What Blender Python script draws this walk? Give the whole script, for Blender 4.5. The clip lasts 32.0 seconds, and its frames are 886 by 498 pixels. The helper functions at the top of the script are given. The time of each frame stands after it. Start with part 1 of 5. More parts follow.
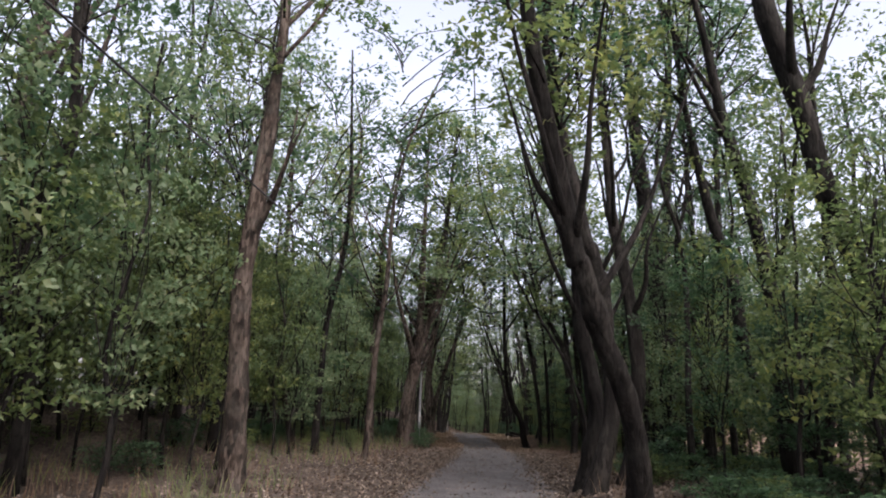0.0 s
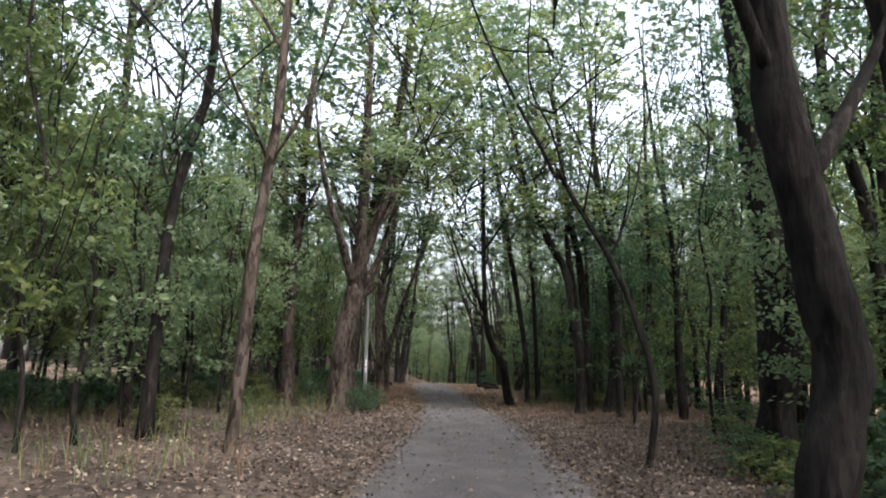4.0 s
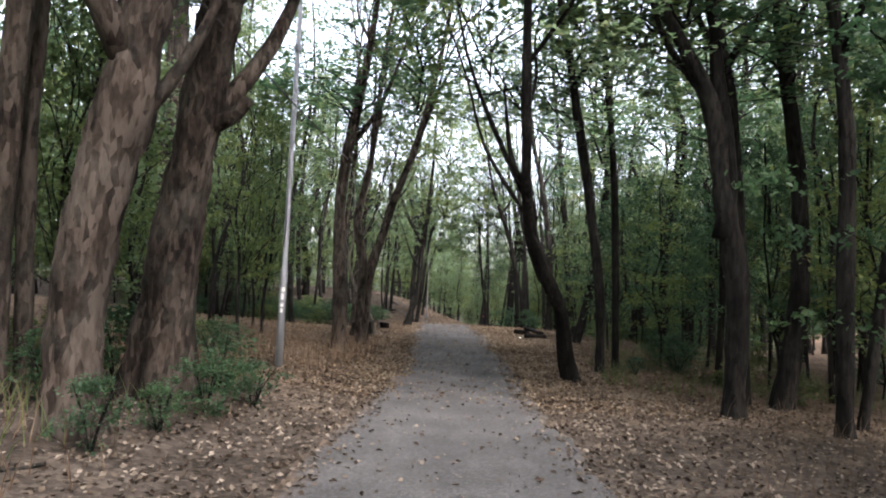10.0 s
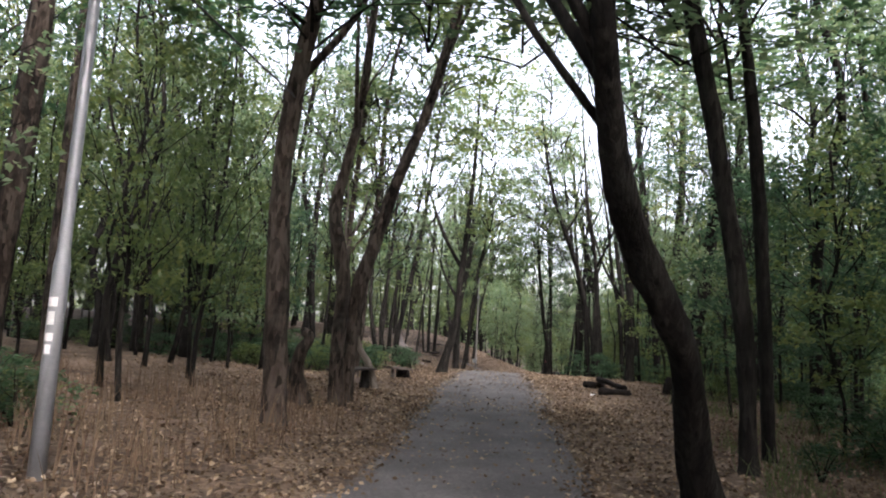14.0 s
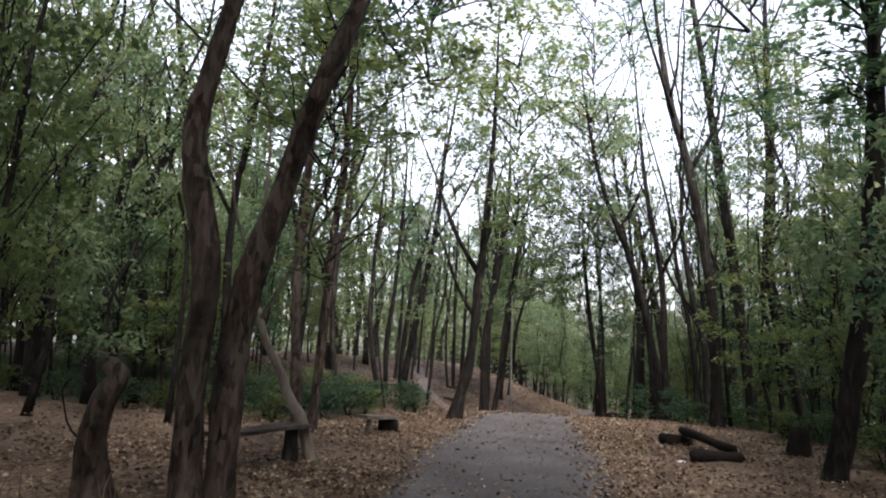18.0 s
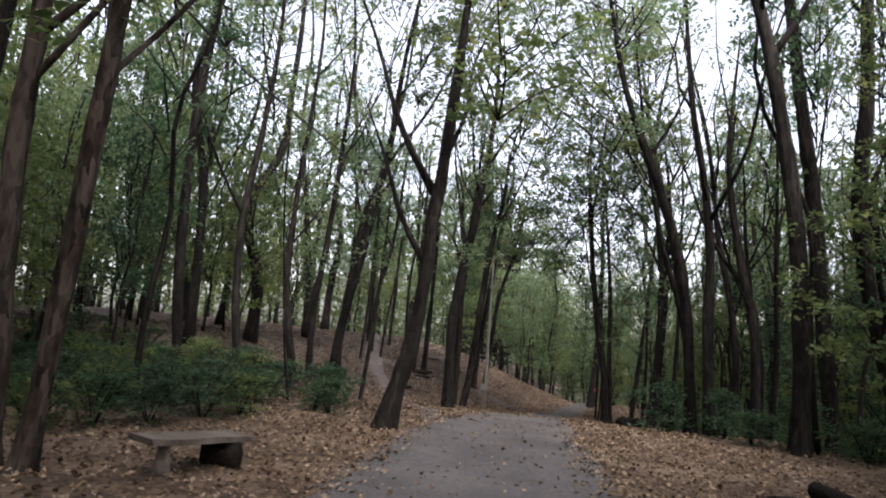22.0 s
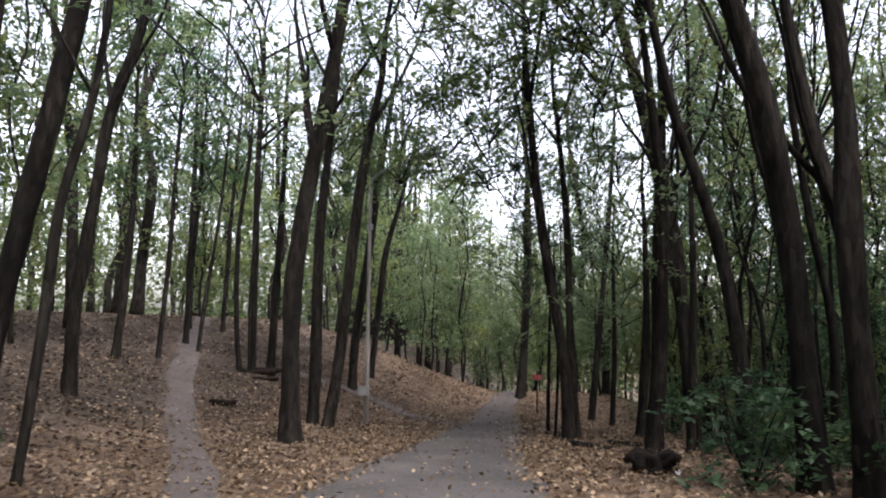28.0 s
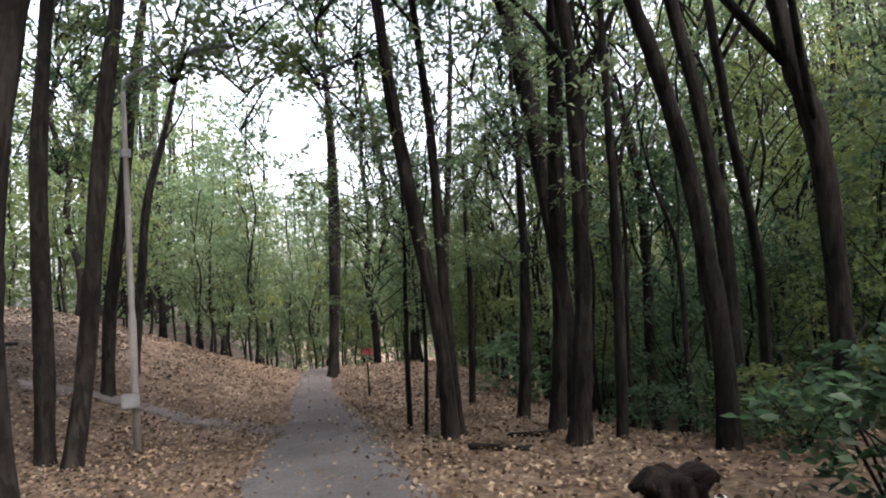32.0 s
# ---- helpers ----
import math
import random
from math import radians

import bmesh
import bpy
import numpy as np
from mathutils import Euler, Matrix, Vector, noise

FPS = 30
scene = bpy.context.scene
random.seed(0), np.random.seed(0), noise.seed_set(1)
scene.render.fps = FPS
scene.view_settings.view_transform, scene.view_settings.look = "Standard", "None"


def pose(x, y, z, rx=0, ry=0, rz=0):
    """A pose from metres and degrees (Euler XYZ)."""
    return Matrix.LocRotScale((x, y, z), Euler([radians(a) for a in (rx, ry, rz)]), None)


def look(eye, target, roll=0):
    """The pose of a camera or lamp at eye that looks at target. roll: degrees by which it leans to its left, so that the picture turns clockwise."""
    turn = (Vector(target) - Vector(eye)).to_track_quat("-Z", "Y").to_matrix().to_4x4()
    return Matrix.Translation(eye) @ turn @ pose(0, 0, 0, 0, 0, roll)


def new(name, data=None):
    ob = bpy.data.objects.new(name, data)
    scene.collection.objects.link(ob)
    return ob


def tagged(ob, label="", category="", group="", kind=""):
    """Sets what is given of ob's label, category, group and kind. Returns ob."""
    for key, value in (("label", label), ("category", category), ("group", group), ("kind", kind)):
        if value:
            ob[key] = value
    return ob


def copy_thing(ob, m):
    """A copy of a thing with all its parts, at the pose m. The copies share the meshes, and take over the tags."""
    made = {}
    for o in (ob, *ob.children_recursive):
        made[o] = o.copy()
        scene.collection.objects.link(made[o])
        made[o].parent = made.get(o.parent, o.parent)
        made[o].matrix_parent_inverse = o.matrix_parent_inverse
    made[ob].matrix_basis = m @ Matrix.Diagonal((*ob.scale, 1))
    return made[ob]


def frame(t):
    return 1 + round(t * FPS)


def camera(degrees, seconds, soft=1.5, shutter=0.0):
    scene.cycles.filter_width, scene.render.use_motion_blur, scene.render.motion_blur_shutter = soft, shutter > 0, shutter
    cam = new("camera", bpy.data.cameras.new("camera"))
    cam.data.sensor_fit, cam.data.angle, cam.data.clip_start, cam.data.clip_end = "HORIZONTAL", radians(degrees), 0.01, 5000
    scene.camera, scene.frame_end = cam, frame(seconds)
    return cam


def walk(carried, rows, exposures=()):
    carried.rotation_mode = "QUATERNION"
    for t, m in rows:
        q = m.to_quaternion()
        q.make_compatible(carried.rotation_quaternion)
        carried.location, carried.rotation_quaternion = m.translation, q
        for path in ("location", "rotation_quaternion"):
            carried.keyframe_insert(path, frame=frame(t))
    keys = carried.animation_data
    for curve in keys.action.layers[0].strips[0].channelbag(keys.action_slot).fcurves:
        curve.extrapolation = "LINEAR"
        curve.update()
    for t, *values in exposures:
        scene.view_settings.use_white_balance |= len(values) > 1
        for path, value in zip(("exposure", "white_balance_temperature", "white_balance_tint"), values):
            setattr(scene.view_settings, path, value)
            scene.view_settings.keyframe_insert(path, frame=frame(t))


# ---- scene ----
cam = camera(66.7, 32.0, 2.0)
PATH = [
    (0, (0.689, -18.862, 1.393), (-0.395, -9.217, 3.802), 1.7),
    (0.5, (0.637, -17.558, 1.420), (-0.579, -7.827, 3.378), 1.7),
    (1, (0.576, -16.296, 1.442), (-0.523, -6.508, 3.169), 0.6),
    (1.5, (0.475, -15.115, 1.458), (-0.689, -5.282, 2.858), 1.6),
    (2, (0.348, -14.008, 1.460), (-0.470, -4.171, 3.060), 1.2),
    (2.5, (0.220, -12.909, 1.458), (-0.894, -3.079, 2.916), 2.0),
    (3, (0.100, -11.834, 1.457), (-0.576, -1.975, 2.990), 0.9),
    (3.5, (0.018, -10.786, 1.457), (-0.644, -0.949, 3.132), 1.6),
    (5.5, (-0.178, -6.706, 1.432), (-0.015, 3.169, 2.995), -1.8),
    (6, (-0.145, -5.675, 1.423), (-0.636, 4.233, 2.684), -0.3),
    (6.5, (-0.055, -4.639, 1.410), (-0.895, 5.243, 2.688), 0.6),
    (7, (0.047, -3.606, 1.405), (-1.005, 6.262, 2.638), 2.6),
    (7.5, (0.120, -2.621, 1.417), (-0.888, 7.255, 2.616), 1.5),
    (8, (0.179, -1.670, 1.446), (-1.285, 8.146, 2.673), 1.4),
    (8.5, (0.203, -0.727, 1.468), (-1.244, 9.092, 2.693), 2.1),
    (9, (0.223, 0.240, 1.490), (-1.286, 10.074, 2.493), 2.0),
    (9.5, (0.201, 1.170, 1.502), (-1.244, 11.023, 2.407), 2.8),
    (10, (0.180, 2.084, 1.503), (-0.987, 11.992, 2.197), 2.6),
    (10.5, (0.189, 2.940, 1.488), (-1.195, 12.815, 2.249), 3.5),
    (11, (0.210, 3.775, 1.447), (-1.035, 13.642, 2.493), 2.9),
    (11.5, (0.222, 4.620, 1.430), (-1.453, 14.407, 2.616), 3.1),
    (12, (0.195, 5.449, 1.418), (-1.248, 15.258, 2.718), 2.6),
    (12.5, (0.170, 6.280, 1.419), (-1.468, 16.044, 2.825), 2.4),
    (13, (0.129, 7.099, 1.417), (-1.465, 16.872, 2.815), 2.4),
    (13.5, (0.153, 7.905, 1.398), (-1.756, 17.631, 2.727), 2.0),
    (14, (0.162, 8.621, 1.384), (-2.010, 18.298, 2.665), 2.9),
    (14.5, (0.147, 9.347, 1.383), (-1.990, 19.005, 2.855), 2.8),
    (16.5, (-0.006, 11.958, 1.408), (-2.871, 21.366, 3.220), 1.2),
    (17, (-0.054, 12.716, 1.430), (-2.769, 22.195, 3.100), 0.7),
    (17.5, (-0.144, 13.495, 1.437), (-2.935, 22.966, 3.024), 1.8),
    (18, (-0.261, 14.282, 1.426), (-3.071, 23.726, 3.132), 2.0),
    (18.5, (-0.429, 15.082, 1.411), (-3.078, 24.583, 3.062), 5.9),
    (19, (-0.567, 15.868, 1.406), (-2.782, 25.476, 3.071), 4.2),
    (19.5, (-0.656, 16.619, 1.421), (-3.224, 26.158, 2.978), 5.1),
    (20, (-0.768, 17.372, 1.437), (-3.329, 26.936, 2.842), 2.9),
    (20.5, (-0.879, 18.130, 1.453), (-3.464, 27.655, 3.064), 2.4),
    (21, (-1.014, 18.909, 1.462), (-3.522, 28.483, 2.894), 2.9),
    (21.5, (-1.113, 19.660, 1.449), (-3.428, 29.274, 2.932), 2.4),
    (22, (-1.187, 20.354, 1.442), (-3.832, 29.894, 2.854), 4.3),
    (22.5, (-1.307, 21.060, 1.412), (-3.653, 30.659, 2.950), 3.5),
    (23, (-1.445, 21.792, 1.429), (-3.576, 31.430, 3.026), 4.0),
    (23.5, (-1.588, 22.521, 1.450), (-2.940, 32.330, 2.850), 2.9),
    (24, (-1.728, 23.262, 1.476), (-3.394, 33.016, 2.917), 2.3),
    (24.5, (-1.876, 23.956, 1.476), (-3.056, 33.783, 2.906), 2.2),
    (25, (-1.982, 24.649, 1.497), (-3.340, 34.465, 2.835), 3.3),
    (25.5, (-2.071, 25.256, 1.515), (-3.298, 35.077, 2.946), 2.5),
    (27.5, (-2.248, 27.581, 1.463), (-3.498, 37.428, 2.670), 1.2),
    (28, (-2.324, 28.167, 1.455), (-3.468, 38.035, 2.602), 0.4),
    (28.5, (-2.409, 28.745, 1.465), (-3.520, 38.611, 2.656), 1.2),
    (29, (-2.499, 29.292, 1.471), (-3.186, 39.221, 2.444), -1.2),
    (29.5, (-2.579, 29.792, 1.464), (-3.015, 39.735, 2.441), -2.5),
    (30, (-2.669, 30.237, 1.454), (-2.585, 40.209, 2.194), -3.6),
    (30.5, (-2.760, 30.615, 1.439), (-2.108, 40.569, 2.132), -4.5),
    (31, (-2.912, 30.970, 1.444), (-1.773, 40.890, 1.987), -4.6),
    (31.5, (-3.092, 31.242, 1.453), (-1.201, 41.052, 1.866), -6.7),
    (32, (-3.274, 31.528, 1.449), (-0.986, 41.249, 1.965), -3.7),
]
walk(cam, [(t, look(eye, target, roll)) for t, eye, target, roll in PATH], [(0.0, 1.7, 6500, 21), (2.0, 2.2, 6450, 18), (6.0, 2.55, 6400, 14), (12.0, 2.78, 6450, 16), (17.0, 2.42, 6550, 19), (23.0, 2.03, 6550, 19), (28.0, 2.25, 6550, 19), (30.0, 2.42, 6550, 19), (32.0, 2.72, 6550, 18)])

# ---- world and light ----
world = bpy.data.worlds.new("world")
scene.world = world
world.use_nodes = True
wn = world.node_tree
sky = wn.nodes.new("ShaderNodeTexSky")
sky.sky_type = "NISHITA"
sky.sun_disc = False
sky.sun_elevation = radians(38)
sky.sun_rotation = radians(143)
sky.altitude = 200
sky.air_density = 1.0
sky.dust_density = 6.0
sky.ozone_density = 0.6
soft_white = wn.nodes.new("ShaderNodeHueSaturation")
soft_white.inputs["Saturation"].default_value = 0.5
wn.links.new(sky.outputs[0], soft_white.inputs["Color"])
wn.links.new(soft_white.outputs[0], wn.nodes["Background"].inputs[0])
wn.nodes["Background"].inputs[1].default_value = 0.15
sun = new("sun", bpy.data.lights.new("sun", "SUN"))
sun.data.energy = 1.3
sun.data.angle = radians(25)
sun.data.color = (1.0, 0.95, 0.88)
sun.matrix_world = look((0, 0, 50), (-9, 12, 20))


# ---- materials ----
def material(name, colors, scale=6.0, rough=0.85, bump=0.0, fine=60.0, stretch=(1, 1, 1), island=0.0, through_light=0.0, metal=0.0, spread=0.5, object_vary=0.0, cells=0.0, patch=None, cover=None):
    """A surface of two or three base colours in noise at two scales, with relief; a leaf lets light through."""
    m = bpy.data.materials.new(name)
    m.use_nodes = True
    nt = m.node_tree
    b = nt.nodes["Principled BSDF"]
    co = nt.nodes.new("ShaderNodeTexCoord")
    mp = nt.nodes.new("ShaderNodeMapping")
    mp.inputs["Scale"].default_value = stretch
    nt.links.new(co.outputs["Object"], mp.inputs[0])
    n1 = nt.nodes.new("ShaderNodeTexNoise")
    n1.inputs["Scale"].default_value = scale
    n1.inputs["Detail"].default_value = 6
    n2 = nt.nodes.new("ShaderNodeTexNoise")
    n2.inputs["Scale"].default_value = fine
    n2.inputs["Detail"].default_value = 4
    nt.links.new(mp.outputs[0], n1.inputs[0])
    nt.links.new(mp.outputs[0], n2.inputs[0])
    mix = nt.nodes.new("ShaderNodeMath")
    mix.operation = "MULTIPLY_ADD"
    nt.links.new(n2.outputs[0], mix.inputs[0])
    mix.inputs[1].default_value = 0.5
    nt.links.new(n1.outputs[0], mix.inputs[2])
    value = mix.outputs[0]
    shift = -0.25
    if cells:
        v = nt.nodes.new("ShaderNodeTexVoronoi")
        v.inputs["Scale"].default_value = cells
        nt.links.new(mp.outputs[0], v.inputs[0])
        bw = nt.nodes.new("ShaderNodeRGBToBW")
        nt.links.new(v.outputs["Color"], bw.inputs[0])
        a = nt.nodes.new("ShaderNodeMath")
        a.operation = "MULTIPLY_ADD"
        nt.links.new(bw.outputs[0], a.inputs[0])
        a.inputs[1].default_value = 0.5
        nt.links.new(value, a.inputs[2])
        value = a.outputs[0]
        shift -= 0.25
    for amount, node, out in ((island, "ShaderNodeNewGeometry", "Random Per Island"), (object_vary, "ShaderNodeObjectInfo", "Random")):
        if amount:
            g = nt.nodes.new(node)
            a = nt.nodes.new("ShaderNodeMath")
            a.operation = "MULTIPLY_ADD"
            nt.links.new(g.outputs[out], a.inputs[0])
            a.inputs[1].default_value = amount
            nt.links.new(value, a.inputs[2])
            value = a.outputs[0]
            shift -= amount / 2
    add = nt.nodes.new("ShaderNodeMath")
    add.inputs[1].default_value = shift
    nt.links.new(value, add.inputs[0])
    ramp = nt.nodes.new("ShaderNodeValToRGB")
    el = ramp.color_ramp.elements
    k = len(colors)
    for i, c in enumerate(colors):
        p = 0.5 + spread * (i / (k - 1) - 0.5)
        e = el[i] if i < 2 else el.new(1.0)
        e.position, e.color = p, (*c, 1)
    nt.links.new(add.outputs[0], ramp.inputs[0])
    shade = ramp.outputs[0]
    if patch:
        n3 = nt.nodes.new("ShaderNodeTexNoise")
        n3.inputs["Scale"].default_value = 2.6
        n3.inputs["Detail"].default_value = 7
        n3.inputs["Roughness"].default_value = 0.7
        nt.links.new(co.outputs["Object"], n3.inputs[0])
        edge = nt.nodes.new("ShaderNodeMapRange")
        edge.inputs[1].default_value, edge.inputs[2].default_value, edge.inputs[4].default_value = 0.46, 0.72, 0.55
        nt.links.new(n3.outputs[0], edge.inputs[0])
        blend = nt.nodes.new("ShaderNodeMix")
        blend.data_type = "RGBA"
        nt.links.new(edge.outputs[0], blend.inputs[0])
        nt.links.new(shade, blend.inputs[6])
        blend.inputs[7].default_value = (*patch, 1)
        shade = blend.outputs[2]
    if cover:
        at = nt.nodes.new("ShaderNodeAttribute")
        at.attribute_name = "cover"
        n4 = nt.nodes.new("ShaderNodeTexNoise")
        n4.inputs["Scale"].default_value = 3.1
        n4.inputs["Detail"].default_value = 8
        n4.inputs["Roughness"].default_value = 0.72
        nt.links.new(co.outputs["Object"], n4.inputs[0])
        coverage = nt.nodes.new("ShaderNodeMath")
        coverage.operation = "MULTIPLY_ADD"
        nt.links.new(n4.outputs[0], coverage.inputs[0])
        coverage.inputs[1].default_value = 1.5
        nt.links.new(at.outputs["Fac"], coverage.inputs[2])
        edge = nt.nodes.new("ShaderNodeMapRange")
        edge.inputs[1].default_value, edge.inputs[2].default_value = 1.0, 1.5
        nt.links.new(coverage.outputs[0], edge.inputs[0])
        second = nt.nodes.new("ShaderNodeValToRGB")
        for i, c in enumerate(cover):
            e = second.color_ramp.elements[i] if i < 2 else second.color_ramp.elements.new(1.0)
            e.position, e.color = 0.5 + spread * (i / (len(cover) - 1) - 0.5), (*c, 1)
        nt.links.new(add.outputs[0], second.inputs[0])
        blend = nt.nodes.new("ShaderNodeMix")
        blend.data_type = "RGBA"
        nt.links.new(edge.outputs[0], blend.inputs[0])
        nt.links.new(shade, blend.inputs[6])
        nt.links.new(second.outputs[0], blend.inputs[7])
        shade = blend.outputs[2]
    nt.links.new(shade, b.inputs["Base Color"])
    b.inputs["Roughness"].default_value = rough
    b.inputs["Metallic"].default_value = metal
    b.inputs["Specular IOR Level"].default_value = 0.12 if rough >= 0.8 else 0.4
    if bump:
        bp = nt.nodes.new("ShaderNodeBump")
        bp.inputs["Strength"].default_value = bump
        bp.inputs["Distance"].default_value = 0.04
        nt.links.new(value if cells else mix.outputs[0], bp.inputs["Height"])
        nt.links.new(bp.outputs[0], b.inputs["Normal"])
    if through_light:
        tr = nt.nodes.new("ShaderNodeBsdfTranslucent")
        nt.links.new(ramp.outputs[0], tr.inputs[0])
        ms = nt.nodes.new("ShaderNodeMixShader")
        ms.inputs[0].default_value = through_light
        nt.links.new(b.outputs[0], ms.inputs[1])
        nt.links.new(tr.outputs[0], ms.inputs[2])
        nt.links.new(ms.outputs[0], nt.nodes["Material Output"].inputs[0])
    return m


# Near-black bark: a darker kind of tree, with woodland shade put into the colour.
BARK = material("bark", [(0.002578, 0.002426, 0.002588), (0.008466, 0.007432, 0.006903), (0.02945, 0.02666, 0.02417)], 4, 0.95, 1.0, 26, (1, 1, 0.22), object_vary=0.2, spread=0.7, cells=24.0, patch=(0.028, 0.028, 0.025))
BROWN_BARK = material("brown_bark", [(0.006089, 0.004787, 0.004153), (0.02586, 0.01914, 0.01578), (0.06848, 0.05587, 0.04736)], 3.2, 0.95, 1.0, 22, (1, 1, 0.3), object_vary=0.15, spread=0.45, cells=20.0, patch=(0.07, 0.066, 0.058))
PALE_BARK = material("pale_bark", [(0.054, 0.045, 0.0378), (0.117, 0.1035, 0.0882), (0.198, 0.18, 0.153)], 6, 0.9, 0.7, 40, (1, 1, 0.3), spread=0.7)
LEAF = material("leaf", [(0.043, 0.070, 0.030), (0.096, 0.140, 0.050), (0.210, 0.222, 0.070)], 0.6, 0.5, 0, 9, island=0.35, through_light=0.66, object_vary=0.25, spread=0.8)
# Deeper bluish green, with shade of the right-hand woods also in the colour.
DARK_LEAF = material("dark_leaf", [(0.01995, 0.04928, 0.02989), (0.0462, 0.09689, 0.04525), (0.08314, 0.1379, 0.06109)], 0.6, 0.5, 0, 9, island=0.35, through_light=0.6, object_vary=0.25, spread=0.8)
# Brighter leaf green, with sunlight and distant haze put into the colour.
LIT_LEAF = material("lit_leaf", [(0.058, 0.106, 0.056), (0.130, 0.196, 0.100), (0.236, 0.254, 0.138)], 0.6, 0.5, 0, 9, island=0.4, through_light=0.66, spread=0.8)
# Darker soil tones, with the thicket's shade also put into the colour.
SHADED_HUMUS = [(0.022, 0.018, 0.015), (0.046, 0.037, 0.031), (0.086, 0.070, 0.059)]
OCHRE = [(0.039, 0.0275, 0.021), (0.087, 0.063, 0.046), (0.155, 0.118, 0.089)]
LITTER = material("litter", OCHRE, 1.1, 0.95, 1.0, 30, spread=0.55, cells=17.0, cover=SHADED_HUMUS)
DEAD_LEAF = material("dead_leaf", [(0.045, 0.029, 0.019), (0.115, 0.080, 0.050), (0.265, 0.210, 0.152)], 2.0, 0.8, 0, 30, island=0.85, spread=0.85)
# Duller fallen leaves for the early floor and hill, partly darkened for tree shade.
DULL_LEAF = material("dull_leaf", [(0.030, 0.022, 0.017), (0.076, 0.057, 0.043), (0.215, 0.183, 0.152)], 2.0, 0.8, 0, 30, island=0.85, spread=0.9)
PATH_STONE = material("path_stone", [(0.046, 0.0455, 0.047), (0.078, 0.076, 0.078), (0.130, 0.127, 0.126)], 1.3, 0.9, 0.9, 55, spread=0.8, cells=45.0, cover=OCHRE)
TRAIL_EARTH = material("trail_earth", [(0.054, 0.048, 0.047), (0.086, 0.078, 0.077), (0.124, 0.113, 0.111)], 1.6, 0.95, 0.8, 40, spread=0.8, cells=40.0)
DRY_STALK = material("dry_stalk", [(0.04845, 0.03078, 0.02166), (0.0969, 0.06669, 0.04603), (0.1454, 0.1129, 0.07581)], 3, 0.9, 0, 30, island=0.5, spread=0.8)
GREY_WOOD = material("grey_wood", [(0.04485, 0.03857, 0.03319), (0.0897, 0.07804, 0.06907), (0.1435, 0.1301, 0.1166)], 5, 0.9, 0.6, 50, (1, 0.2, 1), spread=0.8)
OLD_WOOD = material("old_wood", [(0.0144, 0.012, 0.012), (0.036, 0.0312, 0.03), (0.078, 0.0696, 0.0648)], 5, 0.9, 0.6, 50, (1, 0.2, 1), spread=0.8)
CHARRED = material("charred_wood", [(0.003416, 0.00303, 0.003068), (0.008626, 0.006819, 0.006134), (0.01897, 0.01412, 0.0115)], 6, 0.9, 0.9, 40, (1, 1, 1), spread=0.8)
STEEL = material("galvanised_steel", [(0.1728, 0.1843, 0.2083), (0.2419, 0.2534, 0.2797), (0.2995, 0.311, 0.3393)], 3, 0.5, 0.1, 30, metal=0.4, spread=0.8)
GREY_STEEL = material("weathered_steel", [(0.144, 0.138, 0.132), (0.228, 0.222, 0.216), (0.324, 0.318, 0.312)], 3, 0.7, 0.1, 30, metal=0.2, spread=0.8)
LAMP_GREY = material("lamp_housing", [(0.12, 0.132, 0.144), (0.192, 0.204, 0.216)], 8, 0.5, 0, 40)
GLASSY = material("lamp_glass", [(0.5, 0.52, 0.55), (0.6, 0.62, 0.65)], 8, 0.15, 0, 40)
CABLE = material("cable_black", [(0.012, 0.012, 0.013), (0.03, 0.03, 0.032)], 8, 0.6, 0, 40)
RED_PAINT = material("faded_red_paint", [(0.16, 0.035, 0.04), (0.30, 0.07, 0.075)], 9, 0.7, 0.1, 60)
PAPER = material("sticker_paper", [(0.55, 0.56, 0.58), (0.75, 0.76, 0.78)], 20, 0.7, 0, 60)


# ---- building helpers ----
def link_mesh(name, verts, faces, mat, parent=None, label="", smooth=True):
    me = bpy.data.meshes.new(name)
    me.from_pydata(verts, [], faces)
    me.materials.append(mat)
    if smooth:
        me.polygons.foreach_set("use_smooth", [True] * len(me.polygons))
    ob = new(name, me)
    ob.parent = parent
    if label:
        ob["label"] = label
    return ob


def part(name, bm, mat, parent=None, label="", smooth=False):
    me = bpy.data.meshes.new(name)
    bm.to_mesh(me)
    bm.free()
    me.materials.append(mat)
    if smooth:
        me.polygons.foreach_set("use_smooth", [True] * len(me.polygons))
    ob = new(name, me)
    ob.parent = parent
    if label:
        ob["label"] = label
    return ob


def thing(name, x, y, z, label, category, group="", turn=0.0):
    ob = new(name)
    ob.empty_display_size = 0.2
    ob.matrix_world = pose(x, y, z, 0, 0, turn)
    return tagged(ob, label, category, group)


def step(a, b, v):
    k = np.clip((v - a) / (b - a), 0.0, 1.0)
    return k * k * (3 - 2 * k)


CENTRE_Y = (-60, -6, 4, 8, 12, 16, 21, 25, 30, 36, 44, 55, 70)
CENTRE_X = (0.5, 0.0, -0.2, -0.35, -0.75, -1.0, -1.7, -2.2, -2.9, -3.1, -2.9, -2.0, 1.0)


def centre(y):
    return np.interp(y, CENTRE_Y, CENTRE_X)


